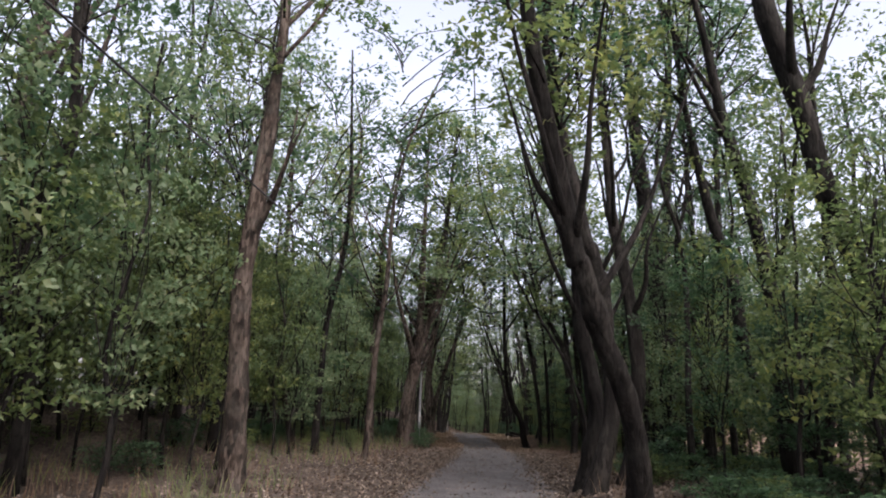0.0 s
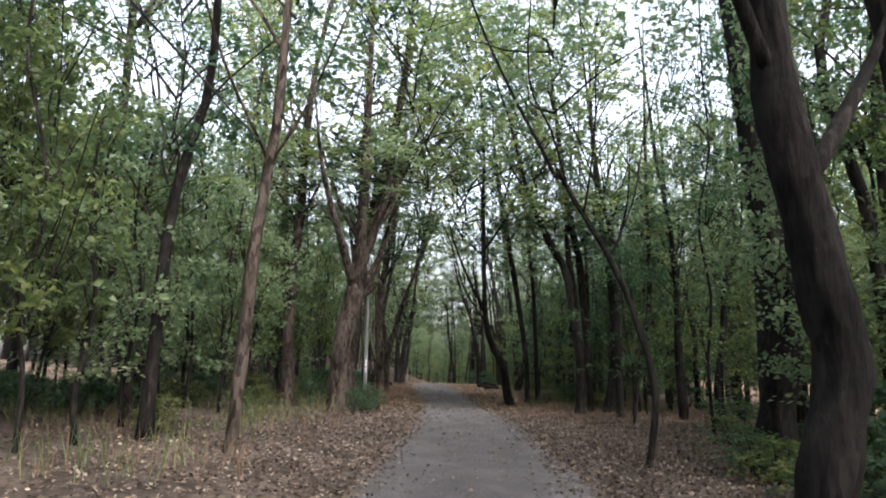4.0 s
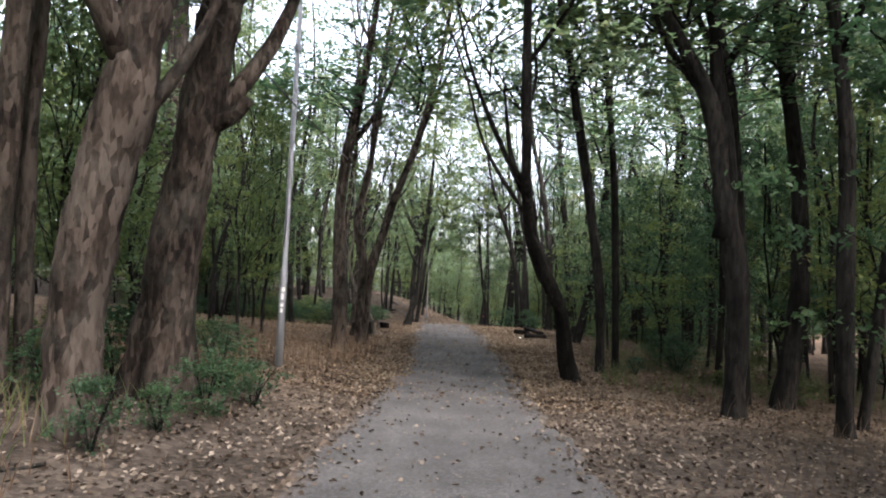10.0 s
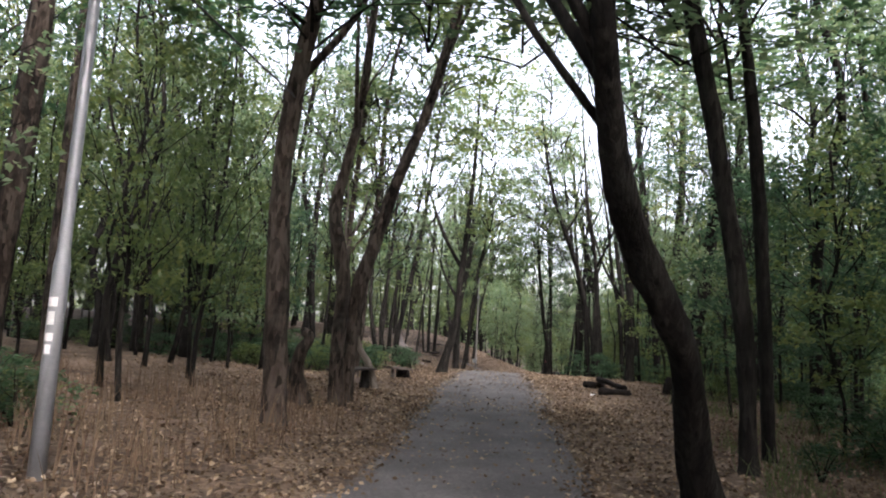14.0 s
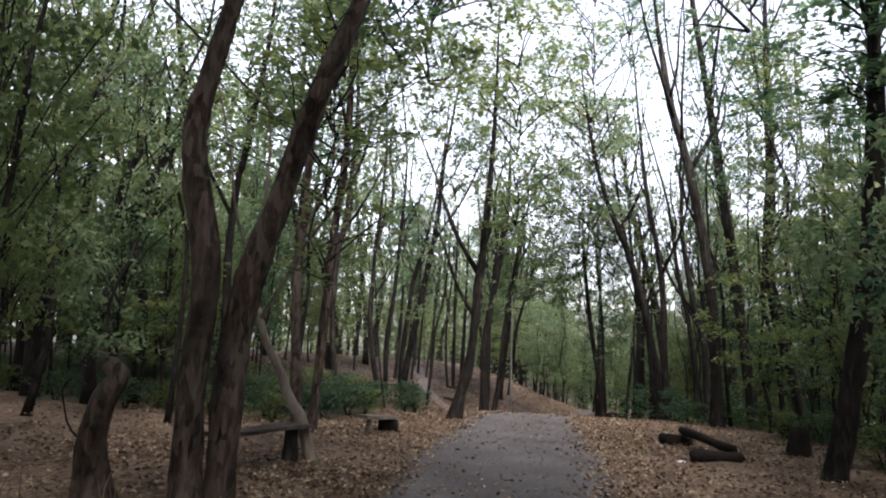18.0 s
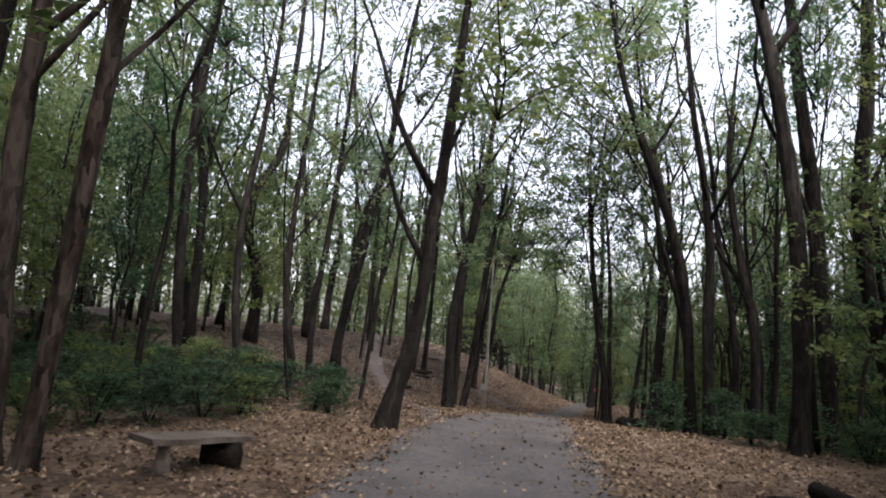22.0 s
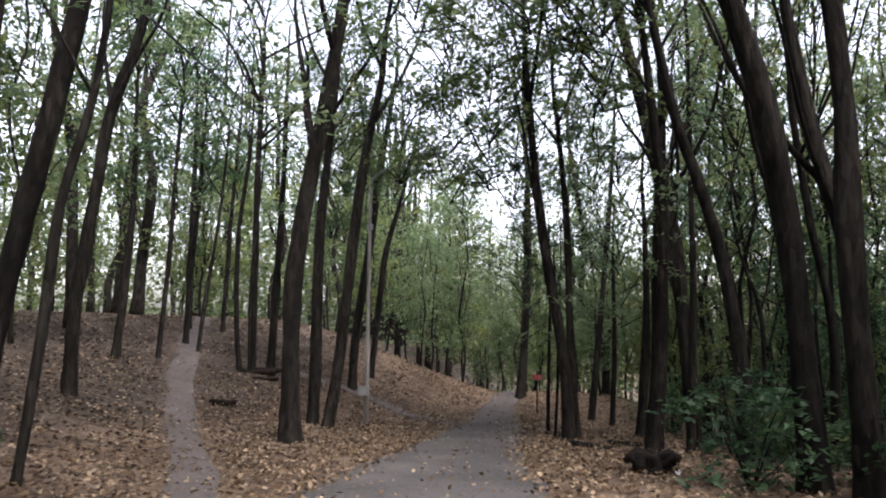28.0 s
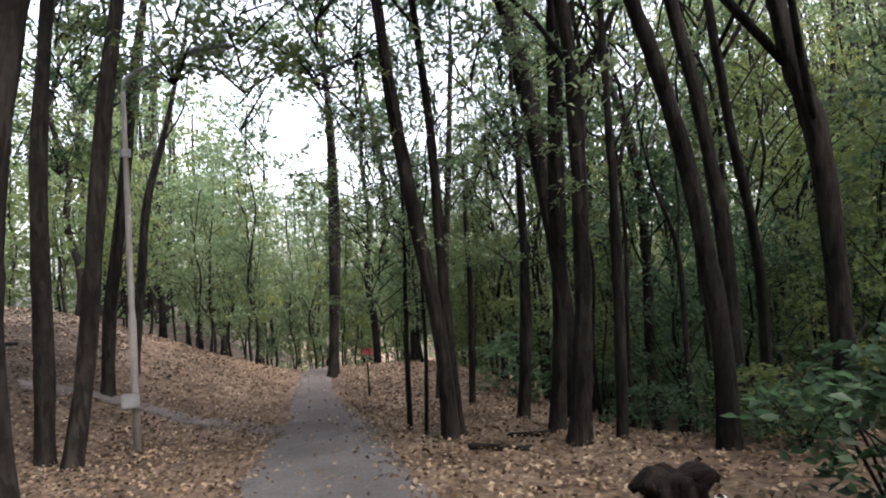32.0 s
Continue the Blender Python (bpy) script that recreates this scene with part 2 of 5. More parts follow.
def height(x, y):
    """The lie of the land: a low bank, a hill beyond the clearing and a hollow opposite."""
    x, y = np.asarray(x, float), np.asarray(y, float)
    u = x - centre(y)
    z = -0.45 * step(33, 44, y) * step(-6, -2, u) + 0.24 * step(17, 25, y) * (1 - step(31, 38, y))
    z = z + 0.26 * step(-1.2, -3.6, u) * (1 - step(20, 27, y)) * (0.2 + 0.8 * step(-7, -2, y)) + 0.05 * np.maximum(-u - 5, 0) * (1 - step(24, 32, y))
    z = z + 0.2 * step(1.2, 2.4, u) * (1 - step(-4, 2, y))
    z = z + 1.25 * np.exp(-((x + 9.6) / 2.7) ** 2 - ((y + 3.2) / 3.2) ** 2)
    w, m = step(27, 37, y), np.maximum(-u - 3.2 + 2.4 * step(38, 46, y), 0)
    z = z + w * (1 - 0.75 * step(54, 70, y)) * (0.205 * np.minimum(m, 6.4) + 0.03 * np.clip(m - 6.4, 0, 12) + 0.1 * step(-2.0, -4, u)) + 0.2 * step(39, 46, y) * step(-0.3, -2.5, u) * (1 - step(50, 58, y)) - w * 0.16 * np.clip(y - 48.5, 0, 28) * step(-10, -4, u)
    z = z - 0.02 * np.maximum(u - 3, 0) * (1 - w) - w * 1.7 * step(4.5, 11, u) - 1.1 * step(36, 41, y) * step(2.2, 6.5, u) + w * 0.42 * np.clip(u - 12, 0, 30)
    return z


def h(x, y):
    return float(height(x, y))


def spline(points, n):
    """n places on a smooth line through rows of numbers."""
    p = np.array(points, float)
    k = len(p)
    if k < 3:
        return np.stack([np.interp(np.linspace(0, 1, n), np.linspace(0, 1, k), p[:, i]) for i in range(p.shape[1])], 1)
    q = np.vstack([2 * p[0] - p[1], p, 2 * p[-1] - p[-2]])
    s = np.linspace(0, k - 1 - 1e-6, n)
    i = s.astype(int)
    f = (s - i)[:, None]
    a, b, c, d = q[i], q[i + 1], q[i + 2], q[i + 3]
    return 0.5 * (2 * b + (c - a) * f + (2 * a - 5 * b + 4 * c - d) * f**2 + (3 * b - a - 3 * c + d) * f**3)


def tube(line, radii, sides, rng, rough=0.08, flare=0.0, ridge=0.0):
    """Verts and faces of an uneven round limb along a line."""
    line = np.asarray(line, float)
    n = len(line)
    ang = np.linspace(0, 2 * math.pi, sides, endpoint=False)
    tang = np.gradient(line, axis=0)
    tang /= np.linalg.norm(tang, axis=1, keepdims=True) + 1e-9
    side = np.cross(tang, np.array([0.31, 0.95, 0.05]))
    side /= np.linalg.norm(side, axis=1, keepdims=True) + 1e-9
    other = np.cross(tang, side)
    lobes = 1 + rough * np.sin(2 * ang + rng.uniform(0, 6)) + rough * 0.7 * np.sin(3 * ang + rng.uniform(0, 6))
    grain = 1 + rough * rng.normal(0, 0.5, (n, sides))
    if ridge:
        plates = rng.normal(0, 1, (n // 3 + 2, sides))
        grain = grain + ridge * np.stack([np.interp(np.arange(n) / 3, np.arange(len(plates)), plates[:, j]) for j in range(sides)], 1)
    toes = 0.5 + 0.5 * np.sin(rng.integers(4, 6) * ang + rng.uniform(0, 6))
    dist = np.linalg.norm(line - line[0], axis=1)
    swell = flare * np.exp(-dist / (radii[0] * 2.2 + 0.03))
    rr = radii[:, None] * (lobes[None] * grain + swell[:, None] * (0.25 + 0.9 * toes[None]))
    ring = line[:, None] + rr[..., None] * (np.cos(ang)[None, :, None] * side[:, None] + np.sin(ang)[None, :, None] * other[:, None])
    verts = ring.reshape(-1, 3).tolist()
    faces = []
    for i in range(n - 1):
        for j in range(sides):
            k = (j + 1) % sides
            faces.append((i * sides + j, i * sides + k, (i + 1) * sides + k, (i + 1) * sides + j))
    faces.append(tuple(range((n - 1) * sides, n * sides)))
    faces.append(tuple(range(sides - 1, -1, -1)))
    return verts, faces


def leaf_mesh(name, place, size, rng, mat, flat=0.55, droop=0.25, length=1.7, fine=False):
    """One mesh of many small pointed leaves, each bent along its rib; fine leaves, high up or far off, are single blades."""
    n = len(place)
    az = rng.uniform(0, 2 * math.pi, n)
    tilt = rng.normal(0, 1, (n, 3)) * flat
    nrm = np.array([0, 0, 1.0]) + tilt
    nrm /= np.linalg.norm(nrm, axis=1, keepdims=True)
    d = np.stack([np.cos(az), np.sin(az), -droop * np.ones(n)], 1)
    d -= (d * nrm).sum(1, keepdims=True) * nrm
    d /= np.linalg.norm(d, axis=1, keepdims=True) + 1e-9
    s = np.cross(nrm, d)
    size = np.broadcast_to(np.asarray(size, float), (n,))[:, None] * rng.uniform(0.7, 1.25, (n, 1))
    base, tip = place - d * size * length * 0.5, place + d * size * length * 0.5 - nrm * size * 0.12
    lift = nrm * size * 0.14
    left, right = place - s * size * 0.5 + lift, place + s * size * 0.5 + lift
    if fine:
        co = np.stack([base * 0.7 + left * 0.3 - s * size * 0.2, tip, base * 0.4 + right * 0.6 + s * size * 0.2], 1).reshape(-1, 3)
        tri = np.arange(3 * n).reshape(-1, 3)
    else:
        co = np.stack([base, left, tip, right], 1).reshape(-1, 3)
        idx = np.arange(n)[:, None] * 4
        tri = np.hstack([idx, idx + 1, idx + 2, idx, idx + 2, idx + 3]).reshape(-1, 3)
    me = bpy.data.meshes.new(name)
    me.vertices.add(len(co))
    me.vertices.foreach_set("co", co.astype(np.float32).ravel())
    me.loops.add(tri.size)
    me.loops.foreach_set("vertex_index", tri.astype(np.int32).ravel())
    me.polygons.add(len(tri))
    me.polygons.foreach_set("loop_start", np.arange(0, tri.size, 3, dtype=np.int32))
    me.update(calc_edges=True)
    me.validate()
    me.materials.append(mat)
    return me


def sprays(rng, count, per, radius, low, high, hollow=0.35, thick=0.07, reach=0.5):
    """Leaf places in flat sprays inside an uneven crown of unit width."""
    out, hubs = [], []
    lobe = rng.uniform(0, 6, 3)
    for _ in range(count):
        z = rng.uniform(0, 1) ** 0.85
        a = rng.uniform(0, 2 * math.pi)
        wide = math.sin(math.pi * (0.12 + 0.8 * z)) * (0.75 + 0.3 * math.sin(2 * a + lobe[0]) + 0.2 * math.sin(3 * a + lobe[1] + 4 * z))
        r = radius * wide * math.sqrt(rng.uniform(hollow**2, 1))
        c = np.array([r * math.cos(a), r * math.sin(a), low + (high - low) * z])
        k = rng.uniform(0.5, 1.0) * reach
        m = int(per * rng.uniform(0.6, 1.4))
        twigs = rng.uniform(0, 2 * math.pi, 7)[rng.integers(0, 7, m)]
        along = k * 1.25 * np.sqrt(rng.uniform(0.02, 1, m))
        q = np.stack([along * np.cos(twigs), along * np.sin(twigs), np.zeros(m)], 1) + rng.normal(0, 1, (m, 3)) * np.array([0.09 * k, 0.09 * k, thick])
        q[:, 2] -= 0.22 * along
        out.append(c + q)
        hubs.append(c)
    return np.vstack(out), np.array(hubs)


def branch_mesh(name, hubs, rng, mat, count, r):
    """Thin branches that rise from a crown's middle out to its sprays."""
    verts, faces = [], []
    for c in hubs[:count]:
        z0 = max(0.0, c[2] - rng.uniform(0.5, 1.3))
        mid = np.array([c[0] * 0.45 + rng.normal(0, 0.12), c[1] * 0.45 + rng.normal(0, 0.12), z0 + (c[2] - z0) * 0.6])
        v, f = tube(spline([(0, 0, z0), mid, c, c + (c[0] * 0.18, c[1] * 0.18, 0.12)], 6), np.linspace(r, 0.004, 6), 3, rng, 0.0)
        k = len(verts)
        verts += v
        faces += [tuple(i + k for i in q) for q in f]
    me = bpy.data.meshes.new(name)
    me.from_pydata(verts, [], faces)
    me.materials.append(mat)
    return me

# ---- ground ----
def axis(fine_low, fine_high, stride, far):
    a = list(np.arange(fine_low, fine_high + 1e-6, stride))
    grow, lo, hi = stride, a[0], a[-1]
    left, right = [], []
    while hi < far:
        grow *= 1.35
        lo, hi = lo - grow, hi + grow
        left.append(lo)
        right.append(hi)
    return np.array(left[::-1] + a + right)


gx, gy = axis(-16, 14, 0.3, 900), axis(-24, 60, 0.3, 900)
GX, GY = np.meshgrid(gx, gy)
rough_ground = np.array([[0.05 * noise.noise((x * 0.55, y * 0.55, 0)) + 0.025 * noise.noise((x * 1.9, y * 1.9, 5)) for x in gx] for y in gy])
ease = step(1.0, 2.6, np.abs(GX - centre(GY)))
GZ = height(GX, GY) + rough_ground * (0.25 + 0.75 * ease)
gw = len(gx)
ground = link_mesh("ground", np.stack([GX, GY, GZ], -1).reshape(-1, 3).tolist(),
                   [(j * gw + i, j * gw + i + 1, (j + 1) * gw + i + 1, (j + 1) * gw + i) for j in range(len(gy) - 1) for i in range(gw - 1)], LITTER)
dark_floor = ground.data.attributes.new("cover", "FLOAT", "POINT")
# Dark early on and on the hill: more soil, plus painted tree shade.
dark_floor.data.foreach_set("value", (1.1 * (1 - step(8, 16, GY)) + 1.15 * step(25, 31, GY) * (0.3 + 0.7 * step(-2.5, -5, GX - centre(GY))) - 0.3).astype(np.float32).ravel())
tagged(ground, "brown forest floor covered with dry fallen leaves", "ground", kind="structure")


def strip(name, line, widths, mat, label, lift=0.035, seed=1, ragged=0.12, across=11):
    rng = np.random.default_rng(seed)
    n = 40 * (len(line) - 1)
    p, w = spline(line, n), spline([(v,) for v in widths], n)[:, 0]
    t = np.gradient(p, axis=0)
    t /= np.linalg.norm(t, axis=1, keepdims=True)
    s = np.stack([t[:, 1], -t[:, 0]], 1)
    verts, cover = [], []
    for i in range(n):
        e = [1 + ragged * noise.noise((p[i, 0] + 9 * k, p[i, 1] * 1.1, seed)) + 0.5 * ragged * noise.noise((p[i, 0] + 9 * k, p[i, 1] * 4, seed)) for k in (0, 1)]
        for j in range(across):
            f = j / (across - 1) * 2 - 1
            q = p[i] + s[i] * f * w[i] / 2 * (e[0] if f < 0 else e[1])
            edge = abs(f) ** 6
            z = h(q[0], q[1]) + lift * (1 - edge) - 0.06 * (abs(f) == 1) + 0.012 * noise.noise((q[0] * 1.5, q[1] * 1.5, 3))
            verts.append((q[0], q[1], z))
            cover.append(-0.45 + 1.6 * max(0.0, abs(f) - (0.5 if f < 0 else 0.66)) / (0.5 if f < 0 else 0.34))
    faces = [(i * across + j, i * across + j + 1, (i + 1) * across + j + 1, (i + 1) * across + j) for i in range(n - 1) for j in range(across - 1)]
    ob = link_mesh(name, verts, faces, mat)
    ob.data.attributes.new("cover", "FLOAT", "POINT").data.foreach_set("value", cover)
    return tagged(ob, label, "path", kind="structure")


strip("path", [(0.4, -40), (0.1, -20), (0.0, -6), (-0.2, 4), (-0.35, 8), (-0.75, 12), (-1.0, 16), (-1.7, 21), (-2.2, 25), (-2.9, 30), (-3.1, 36), (-2.9, 40)],
      [3.7, 3.6, 3.4, 3.2, 3.0, 2.8, 2.7, 2.9, 3.0, 2.8, 1.9, 1.6], PATH_STONE, "worn grey gravel and asphalt footpath with scattered leaves")
strip("trail", [(-2.9, 39), (-2.8, 41), (-2.9, 44), (-2.6, 48), (-1.5, 54), (1, 66)], [1.5, 1.3, 0.9, 0.8, 0.8, 0.8], TRAIL_EARTH, "trodden earth path along the foot of the hill", 0.03, 2)
strip("hill_trail", [(-4.1, 31.0), (-4.6, 32.6), (-5.2, 34.0), (-6.2, 35.8), (-7.0, 37.2), (-7.7, 38.5), (-8.3, 39.6), (-8.9, 41.0), (-9.6, 42.5), (-10.2, 44.2), (-11.2, 46.5), (-13.5, 54)],
      [0.45, 0.5, 0.5, 0.5, 0.5, 0.5, 0.55, 0.55, 0.55, 0.5, 0.45, 0.45], TRAIL_EARTH, "narrow trodden trail climbing the leaf-covered hill", 0.03, 3)
strip("side_trail", [(-2.9, 40.0), (-3.5, 40.9), (-4.4, 42.0), (-5.1, 42.5), (-6.0, 42.6), (-7.0, 42.2)], [0.3, 0.6, 0.6, 0.5, 0.4, 0.25], TRAIL_EARTH, "pale trodden side trail on brown leaf litter", 0.03, 4)

# ---- trees ----
R = np.random.default_rng(7)


def foliage(name, seed, shape, size, mat, branches, r, fine=False):
    """A shared pair of meshes: leaves in sprays, and the thin branches that carry them."""
    g = np.random.default_rng(seed)
    places, hubs = sprays(g, *shape)
    return leaf_mesh(name, places, size, g, mat, fine=fine), branch_mesh("branching", hubs, g, BARK, branches, r)


FULL = (60, 62, 2.3, 0.0, 6.5, 0.3, 0.07, 0.75)
THIN = (34, 56, 2.2, 0.0, 6.5, 0.3, 0.07, 0.7)
CROWN = [foliage("crown", 20 + i, FULL, 0.088, mat, 26, 0.022, True) for i, mat in enumerate((LEAF, LEAF, DARK_LEAF, LEAF, DARK_LEAF, LIT_LEAF))]
AIRY = [foliage("crown", 30 + i, THIN, 0.088, mat, 24, 0.022, True) for i, mat in enumerate((LEAF, LIT_LEAF, DARK_LEAF, LEAF, DARK_LEAF, LIT_LEAF))]
UNDER = [foliage("crown", 60 + i, (46, 52, 1.3, 0.0, 3.0, 0.2, 0.05, 0.5), 0.052, mat, 20, 0.010) for i, mat in enumerate((LEAF, LIT_LEAF, DARK_LEAF, LEAF))]
BUSH = [foliage("leaves", 100 + i, (28, 30, 0.75, 0.05, 1.15, 0.2, 0.05, 0.32), 0.055, mat, 5, 0.006) for i, mat in enumerate((LEAF, DARK_LEAF, DARK_LEAF))]


def set_mesh(name, pair, parent, m):
    for part_name, me in ((name, pair[0]), ("branching", pair[1])):
        ob = new(part_name, me)
        ob.parent = parent
        ob.matrix_basis = m
        if part_name == "branching":
            tagged(ob, kind="stuff")


def tree(x, y, stem, label="", bark=None, crown=None, leafy=1.0, top=None, forks=()):
    """A tree on the ground: its stem runs through rows of (across, along, up, radius) from its foot, then tapers on into a crown."""
    rng = np.random.default_rng(int(abs(x * 131 + y * 977)) + 3)
    z = h(x, y)
    # Browner bark on the left: another tree kind, its lit look partly painted in.
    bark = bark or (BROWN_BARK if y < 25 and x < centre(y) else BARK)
    root = thing("tree", x, y, z, label or "tall forest tree with rough grey-brown bark and green leaves", "tree", "forest trees")
    p = [tuple(r) for r in stem]
    last, prev = np.array(p[-1]), np.array(p[-2])
    lead = (last - prev)[:3]
    lead /= np.linalg.norm(lead)
    rest = float(np.clip(last[3] * 42, 1.2, 6.5)) if top is None else top
    if top is None and -12 < y < 38 and last[3] > 0.03 and abs(x - float(centre(y))) < 9:
        rest = max(rest, min(7.5, 13.0 - last[2]) if y < 28 else min(5.5, 10.5 - last[2]))
    p[0] = (p[0][0], p[0][1], -0.15, p[0][3] * 0.92)
    if rest > 0:
        mid = last[:3] + (lead * 0.6 + np.array([0, 0, 0.4])) * rest * 0.5
        end = mid + (lead * 0.3 + np.array([rng.normal(0, 0.12), rng.normal(0, 0.12), 0.7])) * rest * 0.6
        p += [(*mid, last[3] * 0.62), (*end, 0.018)]
    n = max(10, int(4 + p[-1][2] * (6 if abs(x - float(centre(y))) < 7.5 else 2.6)))
    line = spline(p, n)
    radii = np.maximum(line[:, 3], 0.014)
    bumps = rng.normal(0, 1, 4 + int(p[-1][2] * 1.6))
    radii = radii * (1 + 0.055 * np.interp(np.linspace(0, 1, n), np.linspace(0, 1, len(bumps)), bumps))
    near = abs(x - float(centre(y))) < 7.5 and radii[0] > 0.045
    sides = 26 if near and radii[0] > 0.08 else 16 if near else 8
    wob = np.cumsum(rng.normal(0, 0.007, (n, 2)), axis=0) * math.sqrt(min(1.0, 2.6 * p[-1][2] / n)) * np.linspace(0, 1, n)[:, None]
    line[:, :2] += wob - wob.mean(0) * np.linspace(0, 1, n)[:, None]
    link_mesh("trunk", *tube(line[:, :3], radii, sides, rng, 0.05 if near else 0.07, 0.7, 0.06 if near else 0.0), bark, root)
    for rows in forks:
        rows = [tuple(r) for r in rows]
        a, b = np.array(rows[-2]), np.array(rows[-1])
        if b[2] > 3.5:
            rows.append(tuple(b + np.array([*((b - a)[:3] * 0.9 + (0, 0, 0.8)), -b[3] * 0.75])))
        fl = spline(rows, 16)
        link_mesh("fork", *tube(fl[:, :3], np.maximum(fl[:, 3], 0.012), 14, rng, 0.05, 0.0, 0.04), bark, root)
    tall = line[-1, 2]
    if leafy <= 0:
        return root
    limbs = 4 if radii[0] > 0.1 else 3
    ends = []
    for i in range(limbs):
        k = int(n * rng.uniform(0.4, 0.85))
        a = rng.uniform(0, 2 * math.pi)
        long = rng.uniform(1.5, 3.6) * min(1.0, tall / 9)
        r0 = radii[k] * rng.uniform(0.35, 0.65)
        o = line[k, :3]
        d = np.array([math.cos(a), math.sin(a), 0])
        q = [o, o + d * long * 0.26 + (0, 0, long * 0.4), o + d * long * 0.44 + rng.normal(0, 0.1, 3) + (0, 0, long * 0.85), o + d * long * 0.7 + rng.normal(0, 0.1, 3) + (0, 0, long * 1.5)]
        ln = spline(q, 10)
        link_mesh("limb", *tube(ln, np.linspace(r0, 0.01, 10), 7, rng, 0.05), bark, root)
        ends.append(ln[-1])
    right = x - float(centre(y)) > 2.5
    if crown is None:
        dense = rng.uniform(0, 1) < 0.25 if abs(x - float(centre(y))) < 5 and 4 < y < 24 else rng.uniform(0, 1) < (0.55 if y < 2 else 0.4 if y < 17 else 0.8 if y < 30 else 0.12)
        crown = (CROWN if dense else AIRY)[int(rng.choice(6, p=(0.25, 0.2, 0.2, 0.15, 0.12, 0.08) if right else (0.24, 0.2, 0.16, 0.16, 0.1, 0.14)))]
    big = min(1.2, 0.45 + 0.065 * tall) * rng.uniform(0.85, 1.05) * (1.2 if 4 < y < 24 else 0.8 if y > 30 else 1.0)
    low = max(tall - 5.8 * big, tall * 0.45)
    o = line[min(n - 1, int(n * 0.8)), :3].copy()
    if abs(x - float(centre(y))) < 6 and 4 < y < 46:
        o[0] += math.copysign(min(1.7, abs(x - float(centre(y))) * 0.4), float(centre(y)) - x)
    set_mesh("crown", crown, root, pose(o[0], o[1], low, 0, 0, rng.uniform(0, 360)) @ Matrix.Diagonal((big, big, (tall + 0.7 - low) / 6.5, 1)))
    if 4 < y < 31 and tall > 9 and 2.6 < abs(x - float(centre(y))) < 8:
        second = AIRY[int(rng.integers(6))]
        wide = big * (1.0 if 14 < y else 0.85)
        base = tall * 0.36
        q = line[int(n * 0.5), :3]
        set_mesh("crown", second, root, pose(q[0], q[1], base, 0, 0, rng.uniform(0, 360)) @ Matrix.Diagonal((wide, wide, (low + 1.5 - base) / 6.5, 1)))
    return root

tree(2.48, -8.35, [(0, 0, 0, 0.177), (-0.06, -0.25, 0.66, 0.161), (-0.17, -0.49, 1.28, 0.157), (-0.33, -0.67, 1.76, 0.154), (-0.55, -0.85, 2.22, 0.160), (-0.74, -1.06, 2.78, 0.160), (-0.91, -1.26, 3.31, 0.153), (-1.02, -1.39, 3.65, 0.151)])
tree(-4.04, -7.37, [(0.00, 0.00, 0.00, 0.204), (-0.08, -0.01, 1.75, 0.172), (-0.17, -0.01, 3.63, 0.173), (-0.04, -0.00, 5.27, 0.148)])
tree(2.02, -6.25, [(0, 0, 0, 0.167), (0.21, 0.02, 0.66, 0.152), (0.36, 0.04, 1.28, 0.144), (0.37, 0.04, 1.92, 0.140), (0.32, 0.04, 2.58, 0.140), (0.30, 0.03, 3.26, 0.137), (0.22, 0.02, 3.84, 0.133), (0.08, 0.01, 4.37, 0.128), (-0.08, -0.01, 4.91, 0.120)])
tree(-9.60, -6.50, [(0.00, 0.00, 0.00, 0.209), (0.46, 0.05, 2.34, 0.207), (-0.29, -0.03, 5.51, 0.219), (-0.29, -0.03, 8.53, 0.205), (-0.16, -0.02, 9.95, 0.185)])
tree(8.40, -6.50, [(0.00, 0.00, 0.00, 0.168), (-1.91, -0.22, 4.47, 0.204), (-2.46, -0.28, 6.94, 0.214), (-2.99, -0.34, 9.29, 0.202)])
tree(1.95, -5.35, [(0, 0, 0, 0.164), (0.13, 0.00, 0.56, 0.149), (0.29, 0.00, 1.28, 0.151), (0.24, 0.00, 1.76, 0.147), (0.13, 0.00, 2.43, 0.143), (-0.00, 0.00, 3.20, 0.132), (-0.02, 0.00, 4.05, 0.128), (-0.07, 0.00, 4.87, 0.124), (-0.16, 0.00, 5.43, 0.119)])
tree(2.75, -5.00, [(0, 0, 0, 0.136), (0.14, 0.00, 0.62, 0.124), (0.24, 0.00, 1.18, 0.131), (0.34, 0.00, 2.12, 0.134), (0.28, 0.00, 3.10, 0.123), (0.16, 0.00, 4.11, 0.119), (-0.01, -0.00, 4.96, 0.108), (-0.06, 0.00, 5.53, 0.102)])
tree(6.20, -4.60, [(0, 0, 0, 0.168), (-0.25, -0.03, 0.58, 0.150), (-0.26, -0.03, 1.64, 0.146), (-0.26, -0.03, 2.75, 0.146), (-0.31, -0.03, 3.89, 0.146), (-0.45, -0.05, 4.97, 0.145), (-0.65, -0.07, 6.09, 0.140), (-0.86, -0.10, 7.14, 0.132), (-1.01, -0.11, 7.79, 0.125)])
tree(-9.50, -3.00, [(0.00, 0.00, 0.00, 0.084), (-1.66, -0.19, 3.94, 0.086), (-1.65, -0.18, 6.05, 0.081), (-1.31, -0.15, 8.63, 0.069), (-1.00, -0.11, 10.69, 0.055)])
tree(7.30, -2.84, [(0.00, 0.00, 0.00, 0.121), (0.57, 0.06, 3.77, 0.122), (0.63, 0.07, 5.91, 0.100), (0.64, 0.07, 8.80, 0.076)])
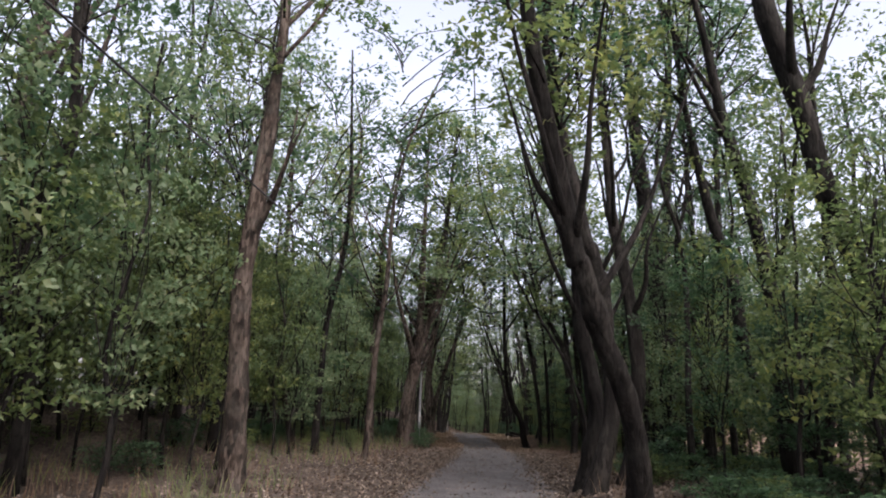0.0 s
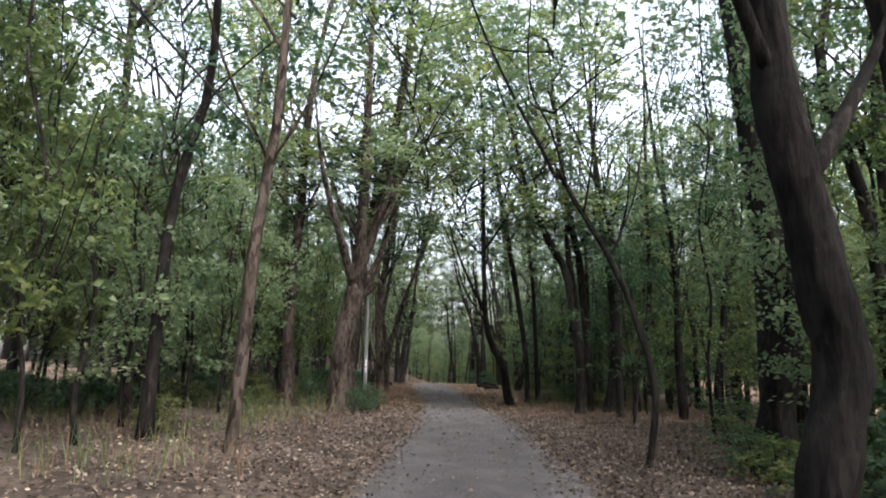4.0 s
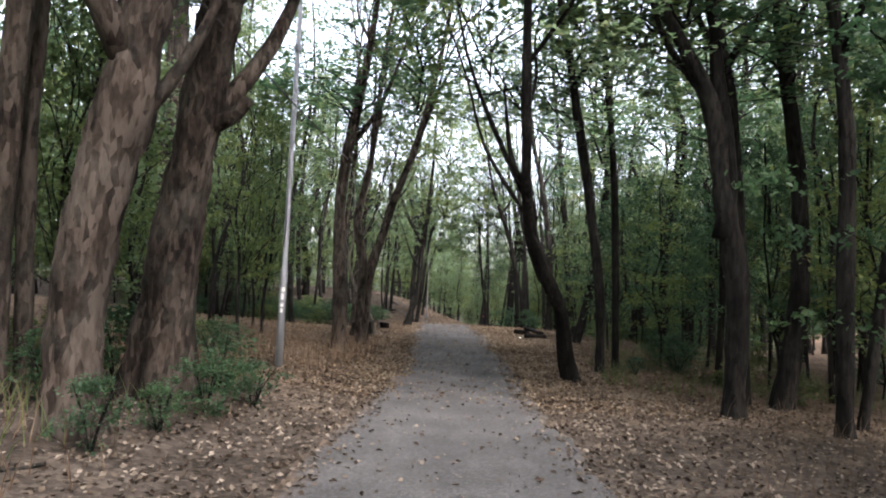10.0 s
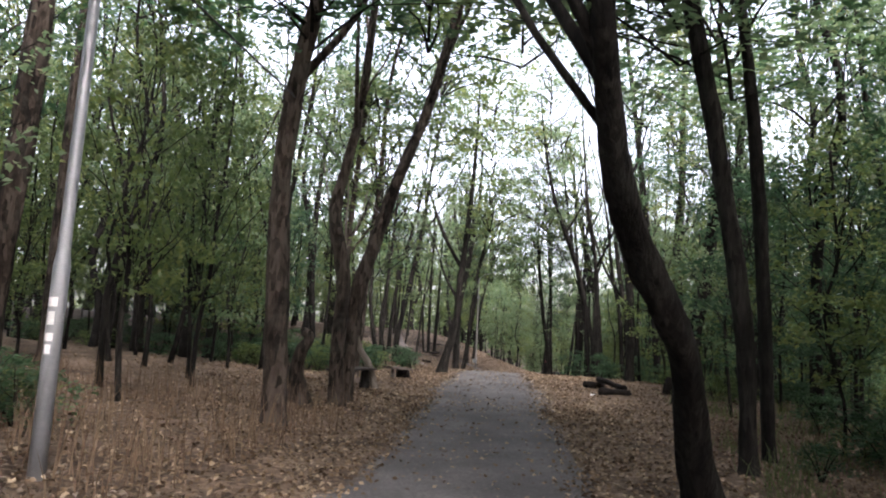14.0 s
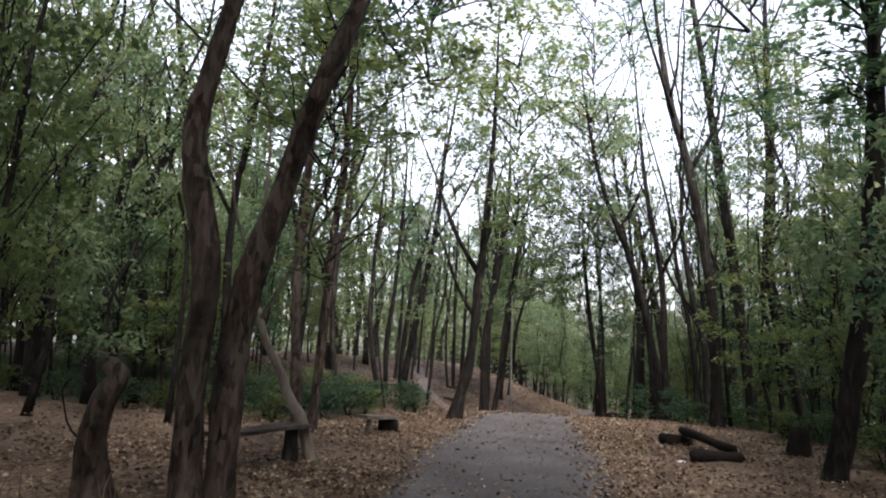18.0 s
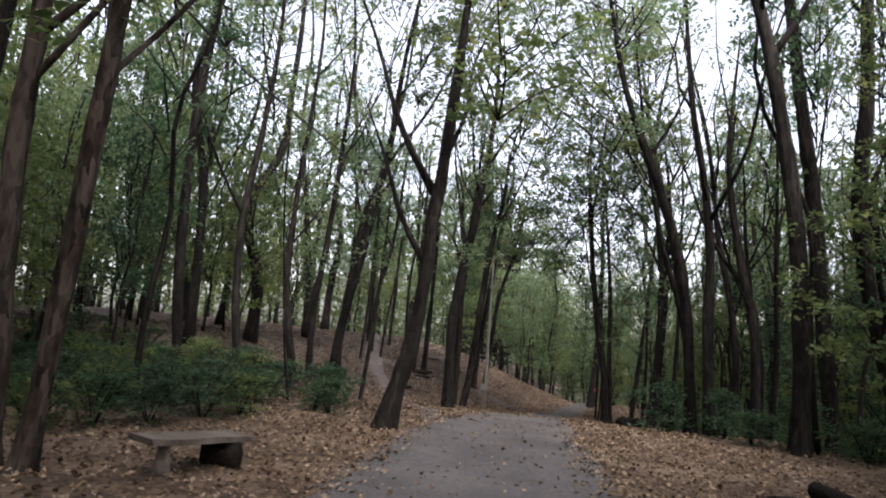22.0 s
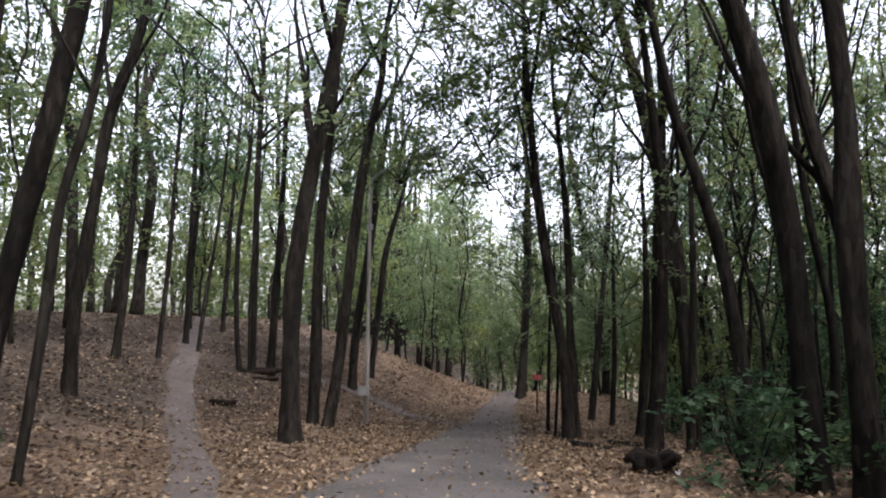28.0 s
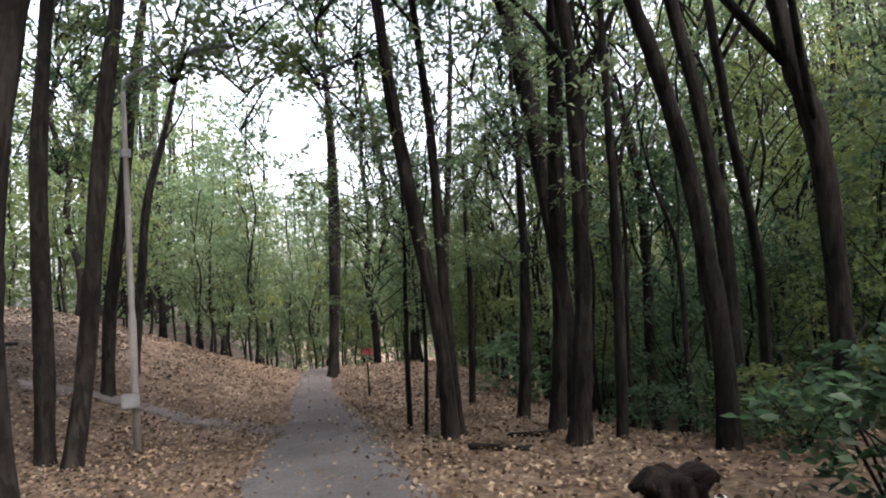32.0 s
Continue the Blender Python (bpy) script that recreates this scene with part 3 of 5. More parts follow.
tree(8.20, -2.50, [(0.00, 0.00, 0.00, 0.154), (-2.07, -0.17, 2.20, 0.122), (-2.45, -0.20, 4.63, 0.127), (-2.90, -0.24, 6.41, 0.111)])
tree(-3.23, -0.91, [(0.00, 0.00, 0.00, 0.074), (0.09, -0.00, 1.34, 0.087), (0.16, -0.00, 2.76, 0.079), (0.25, -0.00, 3.70, 0.072), (0.36, -0.01, 4.52, 0.066)])
tree(2.50, 0.75, [(0, 0, 0, 0.057), (0.14, 0.01, 0.80, 0.052), (0.10, 0.00, 1.35, 0.052), (-0.04, -0.00, 1.90, 0.050), (-0.25, -0.01, 2.57, 0.048), (-0.53, -0.03, 3.18, 0.046), (-0.79, -0.04, 3.63, 0.041), (-1.00, -0.05, 3.98, 0.039), (-1.25, -0.06, 4.44, 0.033), (-1.43, -0.07, 4.67, 0.031)])
tree(-10.63, 1.11, [(0.00, 0.00, 0.00, 0.143), (-0.20, -0.02, 2.77, 0.115), (-0.51, -0.04, 5.99, 0.090), (-0.74, -0.06, 8.51, 0.064)])
tree(6.80, 1.50, [(0.00, 0.00, 0.00, 0.097), (-0.08, -0.01, 4.55, 0.099), (-0.02, -0.00, 7.30, 0.094), (0.11, 0.01, 11.02, 0.071)])
tree(-6.30, 2.50, [(0.00, 0.00, 0.00, 0.093), (-0.66, -0.07, 3.36, 0.083), (-0.71, -0.08, 6.79, 0.076), (-0.77, -0.09, 10.27, 0.055)])
tree(5.08, 2.56, [(0.00, 0.00, 0.00, 0.294), (0.31, 0.03, 2.63, 0.284), (0.06, 0.00, 4.83, 0.255), (-0.19, -0.02, 7.71, 0.220), (-0.44, -0.04, 10.77, 0.183)])
tree(5.20, 3.00, [(0.00, 0.00, 0.00, 0.121), (0.10, 0.01, 4.72, 0.126), (0.45, 0.05, 8.70, 0.113), (0.75, 0.08, 12.82, 0.088)])
tree(-8.15, 5.50, [(0.00, 0.00, 0.00, 0.149), (0.12, 0.01, 2.15, 0.084), (0.15, 0.01, 4.02, 0.054)])
tree(7.14, 6.09, [(0.00, 0.00, 0.00, 0.118), (0.19, -0.00, 2.04, 0.136), (0.33, -0.01, 4.58, 0.131), (0.16, -0.00, 7.06, 0.107), (0.04, -0.00, 8.54, 0.091)])
tree(-9.23, 8.20, [(0.00, 0.00, 0.00, 0.126), (0.12, -0.00, 1.86, 0.116), (0.37, -0.01, 3.73, 0.068), (0.46, -0.01, 5.42, 0.049)])
tree(-3.50, 7.40, [(0.00, 0.00, 0.00, 0.229), (0.00, 0.00, 0.27, 0.208), (-0.04, 0.00, 0.89, 0.213), (0.01, 0.00, 1.53, 0.211), (0.10, 0.00, 2.18, 0.213), (0.26, 0.00, 2.83, 0.214), (0.38, 0.00, 3.50, 0.205), (0.44, 0.00, 3.90, 0.190), (0.46, 0.00, 4.86, 0.139)], forks=[[(0.41, 0.00, 3.70, 0.140), (0.66, 0.00, 4.30, 0.125), (0.80, 0.00, 4.85, 0.115), (1.05, 0.00, 5.70, 0.100)]])
tree(-5.08, 8.38, [(0.00, 0.00, 0.00, 0.159), (-0.06, -0.01, 1.69, 0.141), (-0.06, -0.01, 3.52, 0.138), (0.06, 0.01, 5.42, 0.122)])
tree(-3.80, 9.30, [(0.00, 0.00, 0.00, 0.304), (0.03, 0.00, 0.83, 0.270), (0.08, 0.00, 1.63, 0.255), (0.18, 0.00, 2.44, 0.234), (0.28, 0.00, 3.26, 0.219), (0.39, 0.00, 4.09, 0.212), (0.54, 0.00, 4.94, 0.200), (0.80, 0.00, 5.79, 0.180)], forks=[[(0.48, 0.00, 4.50, 0.170), (0.67, 0.00, 4.93, 0.165), (0.90, 0.00, 5.44, 0.160), (1.14, 0.00, 5.87, 0.150), (1.40, 0.00, 6.70, 0.120)], [(0.26, 0.00, 2.95, 0.110), (0.40, 0.00, 3.06, 0.100), (0.64, 0.00, 3.18, 0.085), (0.84, 0.00, 3.39, 0.065)]])
tree(-5.07, 8.83, [(0.00, 0.00, 0.00, 0.109), (-0.16, -0.02, 2.35, 0.093), (-0.16, -0.02, 4.38, 0.075), (-0.05, -0.01, 5.64, 0.070)])
tree(-7.57, 10.51, [(0.00, 0.00, 0.00, 0.077), (-0.06, -0.01, 1.69, 0.067), (-0.01, -0.00, 4.42, 0.060), (0.21, 0.03, 6.47, 0.054)])
tree(4.27, 11.15, [(0.00, 0.00, 0.00, 0.113), (-0.00, -0.00, 1.73, 0.100), (0.00, 0.00, 3.98, 0.089), (-0.22, -0.03, 5.78, 0.069), (-0.43, -0.07, 6.69, 0.062)])
tree(4.83, 11.96, [(0.00, 0.00, 0.00, 0.077), (0.31, 0.05, 1.78, 0.082), (0.64, 0.10, 3.82, 0.084), (0.65, 0.10, 7.12, 0.067)])
tree(3.20, 12.10, [(0.00, 0.00, 0.00, 0.153), (0.06, 0.01, 1.68, 0.160), (-0.16, -0.03, 3.01, 0.151), (-0.39, -0.06, 4.46, 0.129), (-1.07, -0.16, 5.83, 0.084), (-1.65, -0.25, 7.14, 0.061)], forks=[[(-0.20, -0.03, 2.52, 0.131), (-0.12, -0.02, 3.01, 0.122), (-0.11, -0.02, 3.45, 0.117), (-0.18, -0.03, 4.11, 0.113), (-0.29, -0.04, 4.85, 0.110)]])
tree(4.31, 13.40, [(0.00, 0.00, 0.00, 0.153), (0.28, 0.04, 1.76, 0.139), (0.26, 0.04, 3.64, 0.124), (0.03, 0.00, 5.58, 0.109), (-0.21, -0.03, 7.80, 0.098)])
tree(3.78, 13.42, [(0.00, 0.00, 0.00, 0.084), (-0.09, -0.01, 1.72, 0.107), (-0.29, -0.04, 4.48, 0.117), (-0.53, -0.08, 6.01, 0.110), (-0.84, -0.13, 7.80, 0.094)])
tree(4.16, 16.28, [(0.00, 0.00, 0.00, 0.080), (0.08, 0.01, 2.02, 0.073), (0.04, 0.01, 3.84, 0.068), (-0.00, -0.00, 5.65, 0.062), (-0.11, -0.02, 7.07, 0.056)])
tree(-8.09, 16.50, [(0.00, 0.00, 0.00, 0.170), (0.19, -0.00, 3.81, 0.152), (0.20, -0.00, 7.83, 0.140), (-0.40, 0.01, 11.45, 0.127), (-0.22, 0.00, 14.31, 0.113)])
tree(-3.75, 16.75, [(0.00, 0.00, 0.00, 0.159), (-0.08, -0.01, 1.50, 0.147), (-0.16, -0.02, 3.30, 0.126), (-0.01, -0.00, 4.75, 0.112), (0.21, 0.03, 6.04, 0.097), (0.39, 0.06, 7.36, 0.073)])
tree(1.95, 17.10, [(0.00, 0.00, 0.00, 0.100), (-0.06, -0.04, 1.64, 0.096), (-0.36, -0.10, 3.84, 0.102), (-0.80, -0.18, 6.39, 0.085), (-1.20, -0.25, 8.72, 0.066)])
tree(2.42, 18.20, [(0.00, 0.00, 0.00, 0.085), (-0.07, -0.01, 2.84, 0.091), (-0.19, -0.03, 5.07, 0.080), (-0.43, -0.07, 7.35, 0.069), (-0.75, -0.11, 9.69, 0.058)])
tree(-9.56, 19.24, [(0.00, 0.00, 0.00, 0.158), (-0.02, 0.00, 4.50, 0.135), (-0.10, 0.00, 9.72, 0.122), (-0.39, 0.01, 13.32, 0.087)])
tree(-3.90, 19.33, [(0.00, 0.00, 0.00, 0.133), (-0.05, -0.01, 0.89, 0.119), (-0.02, -0.01, 2.05, 0.116), (-0.23, -0.07, 3.20, 0.106), (-0.07, -0.02, 4.22, 0.082), (0.07, 0.02, 5.21, 0.070)])
tree(-3.98, 19.85, [(0.00, 0.00, 0.00, 0.125), (0.07, 0.02, 1.62, 0.142), (0.34, 0.10, 2.70, 0.125), (0.69, 0.20, 3.98, 0.101), (1.26, 0.36, 5.79, 0.090)])
tree(-4.04, 21.87, [(0.00, 0.00, 0.00, 0.063), (-0.16, -0.04, 0.46, 0.062), (-0.34, -0.08, 0.73, 0.057), (-0.47, -0.11, 1.05, 0.052), (-0.67, -0.16, 1.41, 0.047), (-0.84, -0.19, 1.90, 0.042), (-0.90, -0.21, 2.30, 0.040), (-0.81, -0.19, 2.71, 0.031), (-0.82, -0.19, 3.49, 0.023)], 'slender crooked tree with pale grey bark', PALE_BARK)
tree(1.95, 23.89, [(0.00, 0.00, 0.00, 0.137), (0.33, 0.09, 1.22, 0.122), (0.66, 0.19, 2.94, 0.117), (0.85, 0.24, 4.75, 0.112), (0.90, 0.26, 6.18, 0.078)])
tree(-5.65, 24.45, [(0, 0, 0, 0.098), (-0.10, -0.02, 1.05, 0.086), (-0.18, -0.04, 2.39, 0.080), (-0.16, -0.05, 3.53, 0.076), (-0.10, -0.05, 4.43, 0.070)])
tree(-5.48, 24.58, [(0, 0, 0, 0.092), (0.06, 0.05, 1.07, 0.080), (0.12, 0.09, 2.48, 0.076), (0.20, 0.09, 3.69, 0.072), (0.32, 0.06, 4.64, 0.064)])
tree(-8.15, 26.26, [(0.00, 0.00, 0.00, 0.093), (-0.14, -0.04, 1.31, 0.093), (-0.25, -0.07, 3.29, 0.080), (-0.21, -0.05, 4.75, 0.067), (-0.07, -0.02, 5.76, 0.060)])
tree(-4.42, 29.50, [(0.00, 0.00, 0.00, 0.151), (0.21, 0.03, 0.76, 0.124), (0.32, 0.04, 1.14, 0.111), (0.45, 0.06, 2.15, 0.094), (0.50, 0.07, 3.01, 0.094), (0.61, 0.08, 3.92, 0.085)])
tree(-6.60, 30.91, [(0.00, 0.00, 0.00, 0.021), (-0.21, -0.03, 1.14, 0.018), (-0.35, -0.05, 2.41, 0.016), (-0.43, -0.06, 3.25, 0.015)])
tree(1.41, 31.85, [(0.00, 0.00, 0.00, 0.134), (0.03, 0.01, 2.06, 0.130), (-0.13, -0.03, 4.20, 0.118), (-0.46, -0.12, 6.33, 0.110), (-0.86, -0.22, 7.99, 0.091)])
tree(-9.89, 32.31, [(0.00, 0.00, 0.00, 0.113), (-0.20, -0.05, 2.01, 0.109), (-0.27, -0.07, 4.65, 0.098), (-0.16, -0.04, 6.87, 0.087), (0.07, 0.02, 8.60, 0.075)])
tree(-7.60, 33.08, [(0.00, 0.00, 0.00, 0.089), (-0.31, -0.04, 1.24, 0.072), (-0.43, -0.06, 2.32, 0.066), (-0.40, -0.05, 3.53, 0.055), (-0.29, -0.04, 5.29, 0.044)])
tree(-6.21, 33.11, [(0.00, 0.00, 0.00, 0.035), (0.12, 0.02, 1.17, 0.041), (0.20, 0.03, 2.23, 0.038), (0.41, 0.06, 3.18, 0.031), (0.53, 0.07, 4.46, 0.025)])
tree(-9.09, 33.33, [(0.00, 0.00, 0.00, 0.086), (-0.24, -0.03, 1.26, 0.084), (-0.32, -0.04, 3.16, 0.078), (-0.08, -0.01, 5.37, 0.064)])
tree(-7.19, 33.84, [(0.00, 0.00, 0.00, 0.103), (0.09, 0.01, 0.98, 0.102), (0.29, 0.04, 2.15, 0.100), (0.56, 0.08, 3.63, 0.093), (0.83, 0.11, 5.25, 0.074)])
tree(0.38, 33.90, [(0.00, 0.00, 0.00, 0.106), (-0.07, -0.01, 1.86, 0.100), (-0.04, -0.01, 3.22, 0.079), (-0.16, -0.02, 4.63, 0.066), (-0.40, -0.06, 6.26, 0.051)])
tree(-7.85, 34.17, [(0.00, 0.00, 0.00, 0.084), (-0.06, -0.01, 1.59, 0.082), (0.11, 0.02, 3.10, 0.066), (0.23, 0.03, 5.24, 0.050)])
tree(0.08, 34.20, [(0.00, 0.00, 0.00, 0.110), (-0.10, -0.01, 1.88, 0.096), (-0.27, -0.04, 3.20, 0.098), (-0.69, -0.10, 4.72, 0.088), (-1.29, -0.18, 6.39, 0.061)])
tree(2.60, 34.50, [(0.00, 0.00, 0.00, 0.133), (-0.31, -0.09, 3.96, 0.128), (-0.59, -0.17, 6.59, 0.113), (-0.88, -0.25, 9.33, 0.089), (-1.32, -0.38, 13.19, 0.064)])
tree(4.20, 35.50, [(0.00, 0.00, 0.00, 0.136), (-0.89, -0.25, 4.63, 0.140), (-0.77, -0.22, 7.70, 0.126), (-0.70, -0.20, 11.12, 0.092)])
tree(0.26, 36.56, [(0.00, 0.00, 0.00, 0.097), (0.00, -0.00, 0.99, 0.079), (-0.15, 0.00, 2.17, 0.075), (-0.38, 0.00, 3.17, 0.068), (-0.72, 0.01, 4.31, 0.058)])
tree(-8.26, 36.60, [(0.00, 0.00, 0.00, 0.082), (-0.00, -0.00, 1.08, 0.080), (0.13, 0.02, 2.47, 0.081), (0.31, 0.04, 3.92, 0.075), (0.71, 0.08, 5.24, 0.060)])
tree(1.59, 36.72, [(0.00, 0.00, 0.00, 0.119), (0.04, -0.01, 1.03, 0.095), (-0.01, 0.00, 2.64, 0.102), (-0.23, 0.05, 3.67, 0.092)])
tree(-5.44, 37.28, [(0.00, 0.00, 0.00, 0.162), (-0.04, 0.00, 1.10, 0.117), (-0.03, 0.00, 2.40, 0.116), (0.17, -0.00, 3.84, 0.111), (0.39, -0.00, 4.94, 0.100)])
tree(-0.58, 37.76, [(0.00, 0.00, 0.00, 0.103), (0.14, -0.00, 1.05, 0.082), (0.21, -0.00, 2.31, 0.079), (0.24, -0.00, 3.61, 0.077), (0.15, -0.00, 4.61, 0.062)])
tree(-0.06, 37.86, [(0.00, 0.00, 0.00, 0.057), (0.08, -0.00, 1.28, 0.061), (0.12, -0.00, 2.44, 0.048), (0.13, -0.00, 3.62, 0.036)])
tree(1.41, 37.97, [(0.00, 0.00, 0.00, 0.082), (-0.01, 0.00, 1.98, 0.078), (-0.18, 0.00, 3.59, 0.073), (-0.44, 0.00, 4.97, 0.064)])
tree(1.95, 38.23, [(0.00, 0.00, 0.00, 0.072), (0.06, -0.00, 2.00, 0.064), (-0.17, 0.00, 3.67, 0.058), (-0.31, 0.00, 5.09, 0.049)])
tree(1.13, 38.50, [(0.00, 0.00, 0.00, 0.034), (0.03, -0.01, 1.13, 0.036), (0.02, -0.00, 2.18, 0.030), (-0.21, 0.05, 2.99, 0.021)])
tree(-0.45, 38.61, [(0.00, 0.00, 0.00, 0.098), (0.12, -0.03, 1.24, 0.072), (0.19, -0.04, 2.70, 0.086), (0.26, -0.06, 4.18, 0.074)])
tree(-1.61, 38.74, [(0.00, 0.00, 0.00, 0.090), (-0.06, 0.00, 1.13, 0.085), (-0.28, 0.00, 2.58, 0.079), (-0.47, 0.00, 4.05, 0.069), (-0.59, 0.00, 5.56, 0.055)])
tree(-1.48, 38.90, [(0.00, 0.00, 0.00, 0.071), (-0.08, 0.00, 1.42, 0.069), (-0.11, 0.00, 3.03, 0.055), (-0.19, 0.00, 4.46, 0.045), (-0.30, 0.00, 5.62, 0.034)])
tree(-1.81, 39.22, [(0.00, 0.00, 0.00, 0.025), (0.06, -0.00, 0.84, 0.024), (0.07, -0.00, 1.59, 0.018)])
tree(-5.61, 39.53, [(0.00, 0.00, 0.00, 0.098), (0.21, -0.00, 1.28, 0.097), (0.40, -0.00, 3.22, 0.098), (0.58, -0.00, 4.66, 0.075), (0.84, -0.01, 6.04, 0.060)])
tree(-5.91, 39.71, [(0.00, 0.00, 0.00, 0.093), (0.03, -0.00, 1.53, 0.099), (0.04, -0.00, 3.29, 0.084), (0.16, -0.00, 4.84, 0.073), (0.28, -0.00, 6.09, 0.061)])
tree(-9.63, 39.73, [(0.00, 0.00, 0.00, 0.073), (0.12, 0.01, 1.44, 0.068), (0.17, 0.02, 3.14, 0.048), (0.13, 0.01, 4.78, 0.034)])
tree(-1.89, 39.79, [(0.00, 0.00, 0.00, 0.036), (0.03, -0.01, 1.10, 0.031), (0.06, -0.01, 2.15, 0.022)])
tree(-0.38, 39.91, [(0.00, 0.00, 0.00, 0.080), (0.12, -0.03, 1.27, 0.070), (0.17, -0.04, 2.45, 0.056), (0.17, -0.04, 3.58, 0.041)])
tree(-9.16, 40.34, [(0.00, 0.00, 0.00, 0.052), (0.11, -0.00, 1.51, 0.047), (0.17, -0.00, 3.06, 0.039), (0.24, -0.00, 4.74, 0.030)])
tree(0.70, 40.60, [(0.00, 0.00, 0.00, 0.126), (-0.30, -0.04, 3.68, 0.124), (-0.89, -0.12, 6.60, 0.100), (-1.34, -0.18, 8.54, 0.075)])
tree(-7.78, 40.99, [(0.00, 0.00, 0.00, 0.055), (-0.13, 0.00, 0.96, 0.049), (-0.16, 0.00, 2.69, 0.045), (0.01, -0.00, 4.36, 0.032)])
tree(-7.66, 41.11, [(0.00, 0.00, 0.00, 0.027), (-0.03, 0.00, 1.16, 0.029), (0.01, -0.00, 2.54, 0.026), (0.15, -0.00, 4.41, 0.020)])
tree(-7.61, 41.19, [(0.00, 0.00, 0.00, 0.067), (-0.04, -0.01, 1.88, 0.072), (-0.05, -0.01, 4.09, 0.059), (-0.01, -0.00, 6.38, 0.042)])
tree(-8.89, 41.39, [(0.00, 0.00, 0.00, 0.044), (0.12, -0.00, 1.06, 0.042), (0.32, -0.00, 2.66, 0.033), (0.45, -0.00, 4.40, 0.027)])
tree(-0.63, 41.52, [(0.00, 0.00, 0.00, 0.053), (0.08, -0.02, 1.32, 0.048), (0.09, -0.02, 2.71, 0.035)])
tree(-9.35, 41.76, [(0.00, 0.00, 0.00, 0.064), (0.05, -0.00, 1.20, 0.053), (0.12, -0.00, 2.77, 0.044), (0.19, -0.00, 4.57, 0.031)])
tree(-7.48, 41.79, [(0.00, 0.00, 0.00, 0.084), (0.06, 0.01, 1.65, 0.077), (0.12, 0.01, 3.46, 0.060), (0.16, 0.02, 5.71, 0.039)])
tree(-0.93, 42.45, [(0.00, 0.00, 0.00, 0.071), (0.20, 0.02, 1.66, 0.064), (0.42, 0.05, 3.78, 0.053), (0.59, 0.07, 5.85, 0.038)])
tree(-6.00, 42.74, [(0.00, 0.00, 0.00, 0.104), (0.09, -0.00, 1.29, 0.099), (0.34, -0.00, 3.07, 0.090), (0.52, -0.00, 4.68, 0.075), (0.81, -0.01, 6.42, 0.049)])
tree(-9.97, 43.05, [(0.00, 0.00, 0.00, 0.081), (-0.01, -0.00, 1.52, 0.073), (-0.02, -0.00, 3.14, 0.060), (-0.06, -0.01, 5.23, 0.038)])
tree(-9.38, 43.56, [(0.00, 0.00, 0.00, 0.058), (0.07, -0.00, 1.36, 0.056), (0.13, -0.00, 3.07, 0.045), (0.24, -0.00, 5.05, 0.032)])
tree(-5.94, 44.32, [(0.00, 0.00, 0.00, 0.072), (0.20, -0.00, 1.81, 0.083), (0.34, -0.00, 3.00, 0.071), (0.67, -0.01, 4.19, 0.048), (1.05, -0.01, 5.76, 0.034)])
tree(-2.40, 46.74, [(0.00, 0.00, 0.00, 0.098), (0.26, -0.00, 2.57, 0.083), (0.32, -0.00, 5.09, 0.063), (0.21, -0.00, 7.25, 0.040)])
tree(-2.33, 47.32, [(0.00, 0.00, 0.00, 0.117), (0.13, -0.03, 2.36, 0.098), (0.20, -0.05, 5.00, 0.073), (0.19, -0.04, 7.15, 0.047)])
tree(1.25, 15.40, [(0, 0, 0, 0.166), (-0.14, -0.23, 0.33, 0.151), (-0.31, -0.87, 1.24, 0.130), (-0.49, -1.17, 1.67, 0.125), (-0.76, -1.52, 2.17, 0.120), (-0.94, -1.89, 2.70, 0.106), (-1.04, -2.29, 3.27, 0.096), (-1.07, -2.53, 3.61, 0.085), (-1.10, -2.80, 4.60, 0.078), (-1.15, -2.90, 6.50, 0.065)], 'leaning dark tree with a kinked trunk beside the clearing', forks=[[(-1.02, -2.22, 3.20, 0.052), (-1.15, -2.41, 3.46, 0.048), (-1.32, -2.52, 3.90, 0.043)]])


# trees further in, which nobody passes close by
def far_stem(rng, slim=0):
    tall = (rng.uniform(9, 14), rng.uniform(3.5, 6.5), rng.uniform(9, 12))[slim]
    r = (rng.uniform(0.07, 0.16), rng.uniform(0.025, 0.045), rng.uniform(0.035, 0.06))[slim]
    lean = rng.normal(0, 0.05, 2) * tall
    p = [(lean[0] * f + rng.normal(0, 0.022) * tall * math.sin(math.pi * f), lean[1] * f + rng.normal(0, 0.022) * tall * math.sin(math.pi * f), tall * f - 0.2 * (f == 0), max(r * (1 - f * 0.75), 0.02)) for f in (0, 0.14, 0.3, 0.46, 0.62, 0.8, 1)]
    line = spline(p, 16)
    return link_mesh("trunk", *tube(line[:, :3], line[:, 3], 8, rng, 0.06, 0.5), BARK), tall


FAR = []
for i in range(14):
    rng = np.random.default_rng(300 + i)
    stem, tall = far_stem(rng)
    root = thing("tree", 0, 0, -50, "slim forest tree with dark bark and green leaves", "tree", "forest trees")
    stem.parent = root
    big = rng.uniform(0.8, 1.15)
    low = tall * rng.uniform(0.16, 0.5)
    set_mesh("crown", (CROWN if i % 2 else AIRY)[i % 6 if i < 12 else i % 5], root, pose(0, 0, low, 0, 0, rng.uniform(0, 360)) @ Matrix.Diagonal((big, big, (tall + 0.8 - low) / 6.5, 1)))
    FAR.append(root)
YOUNG = []
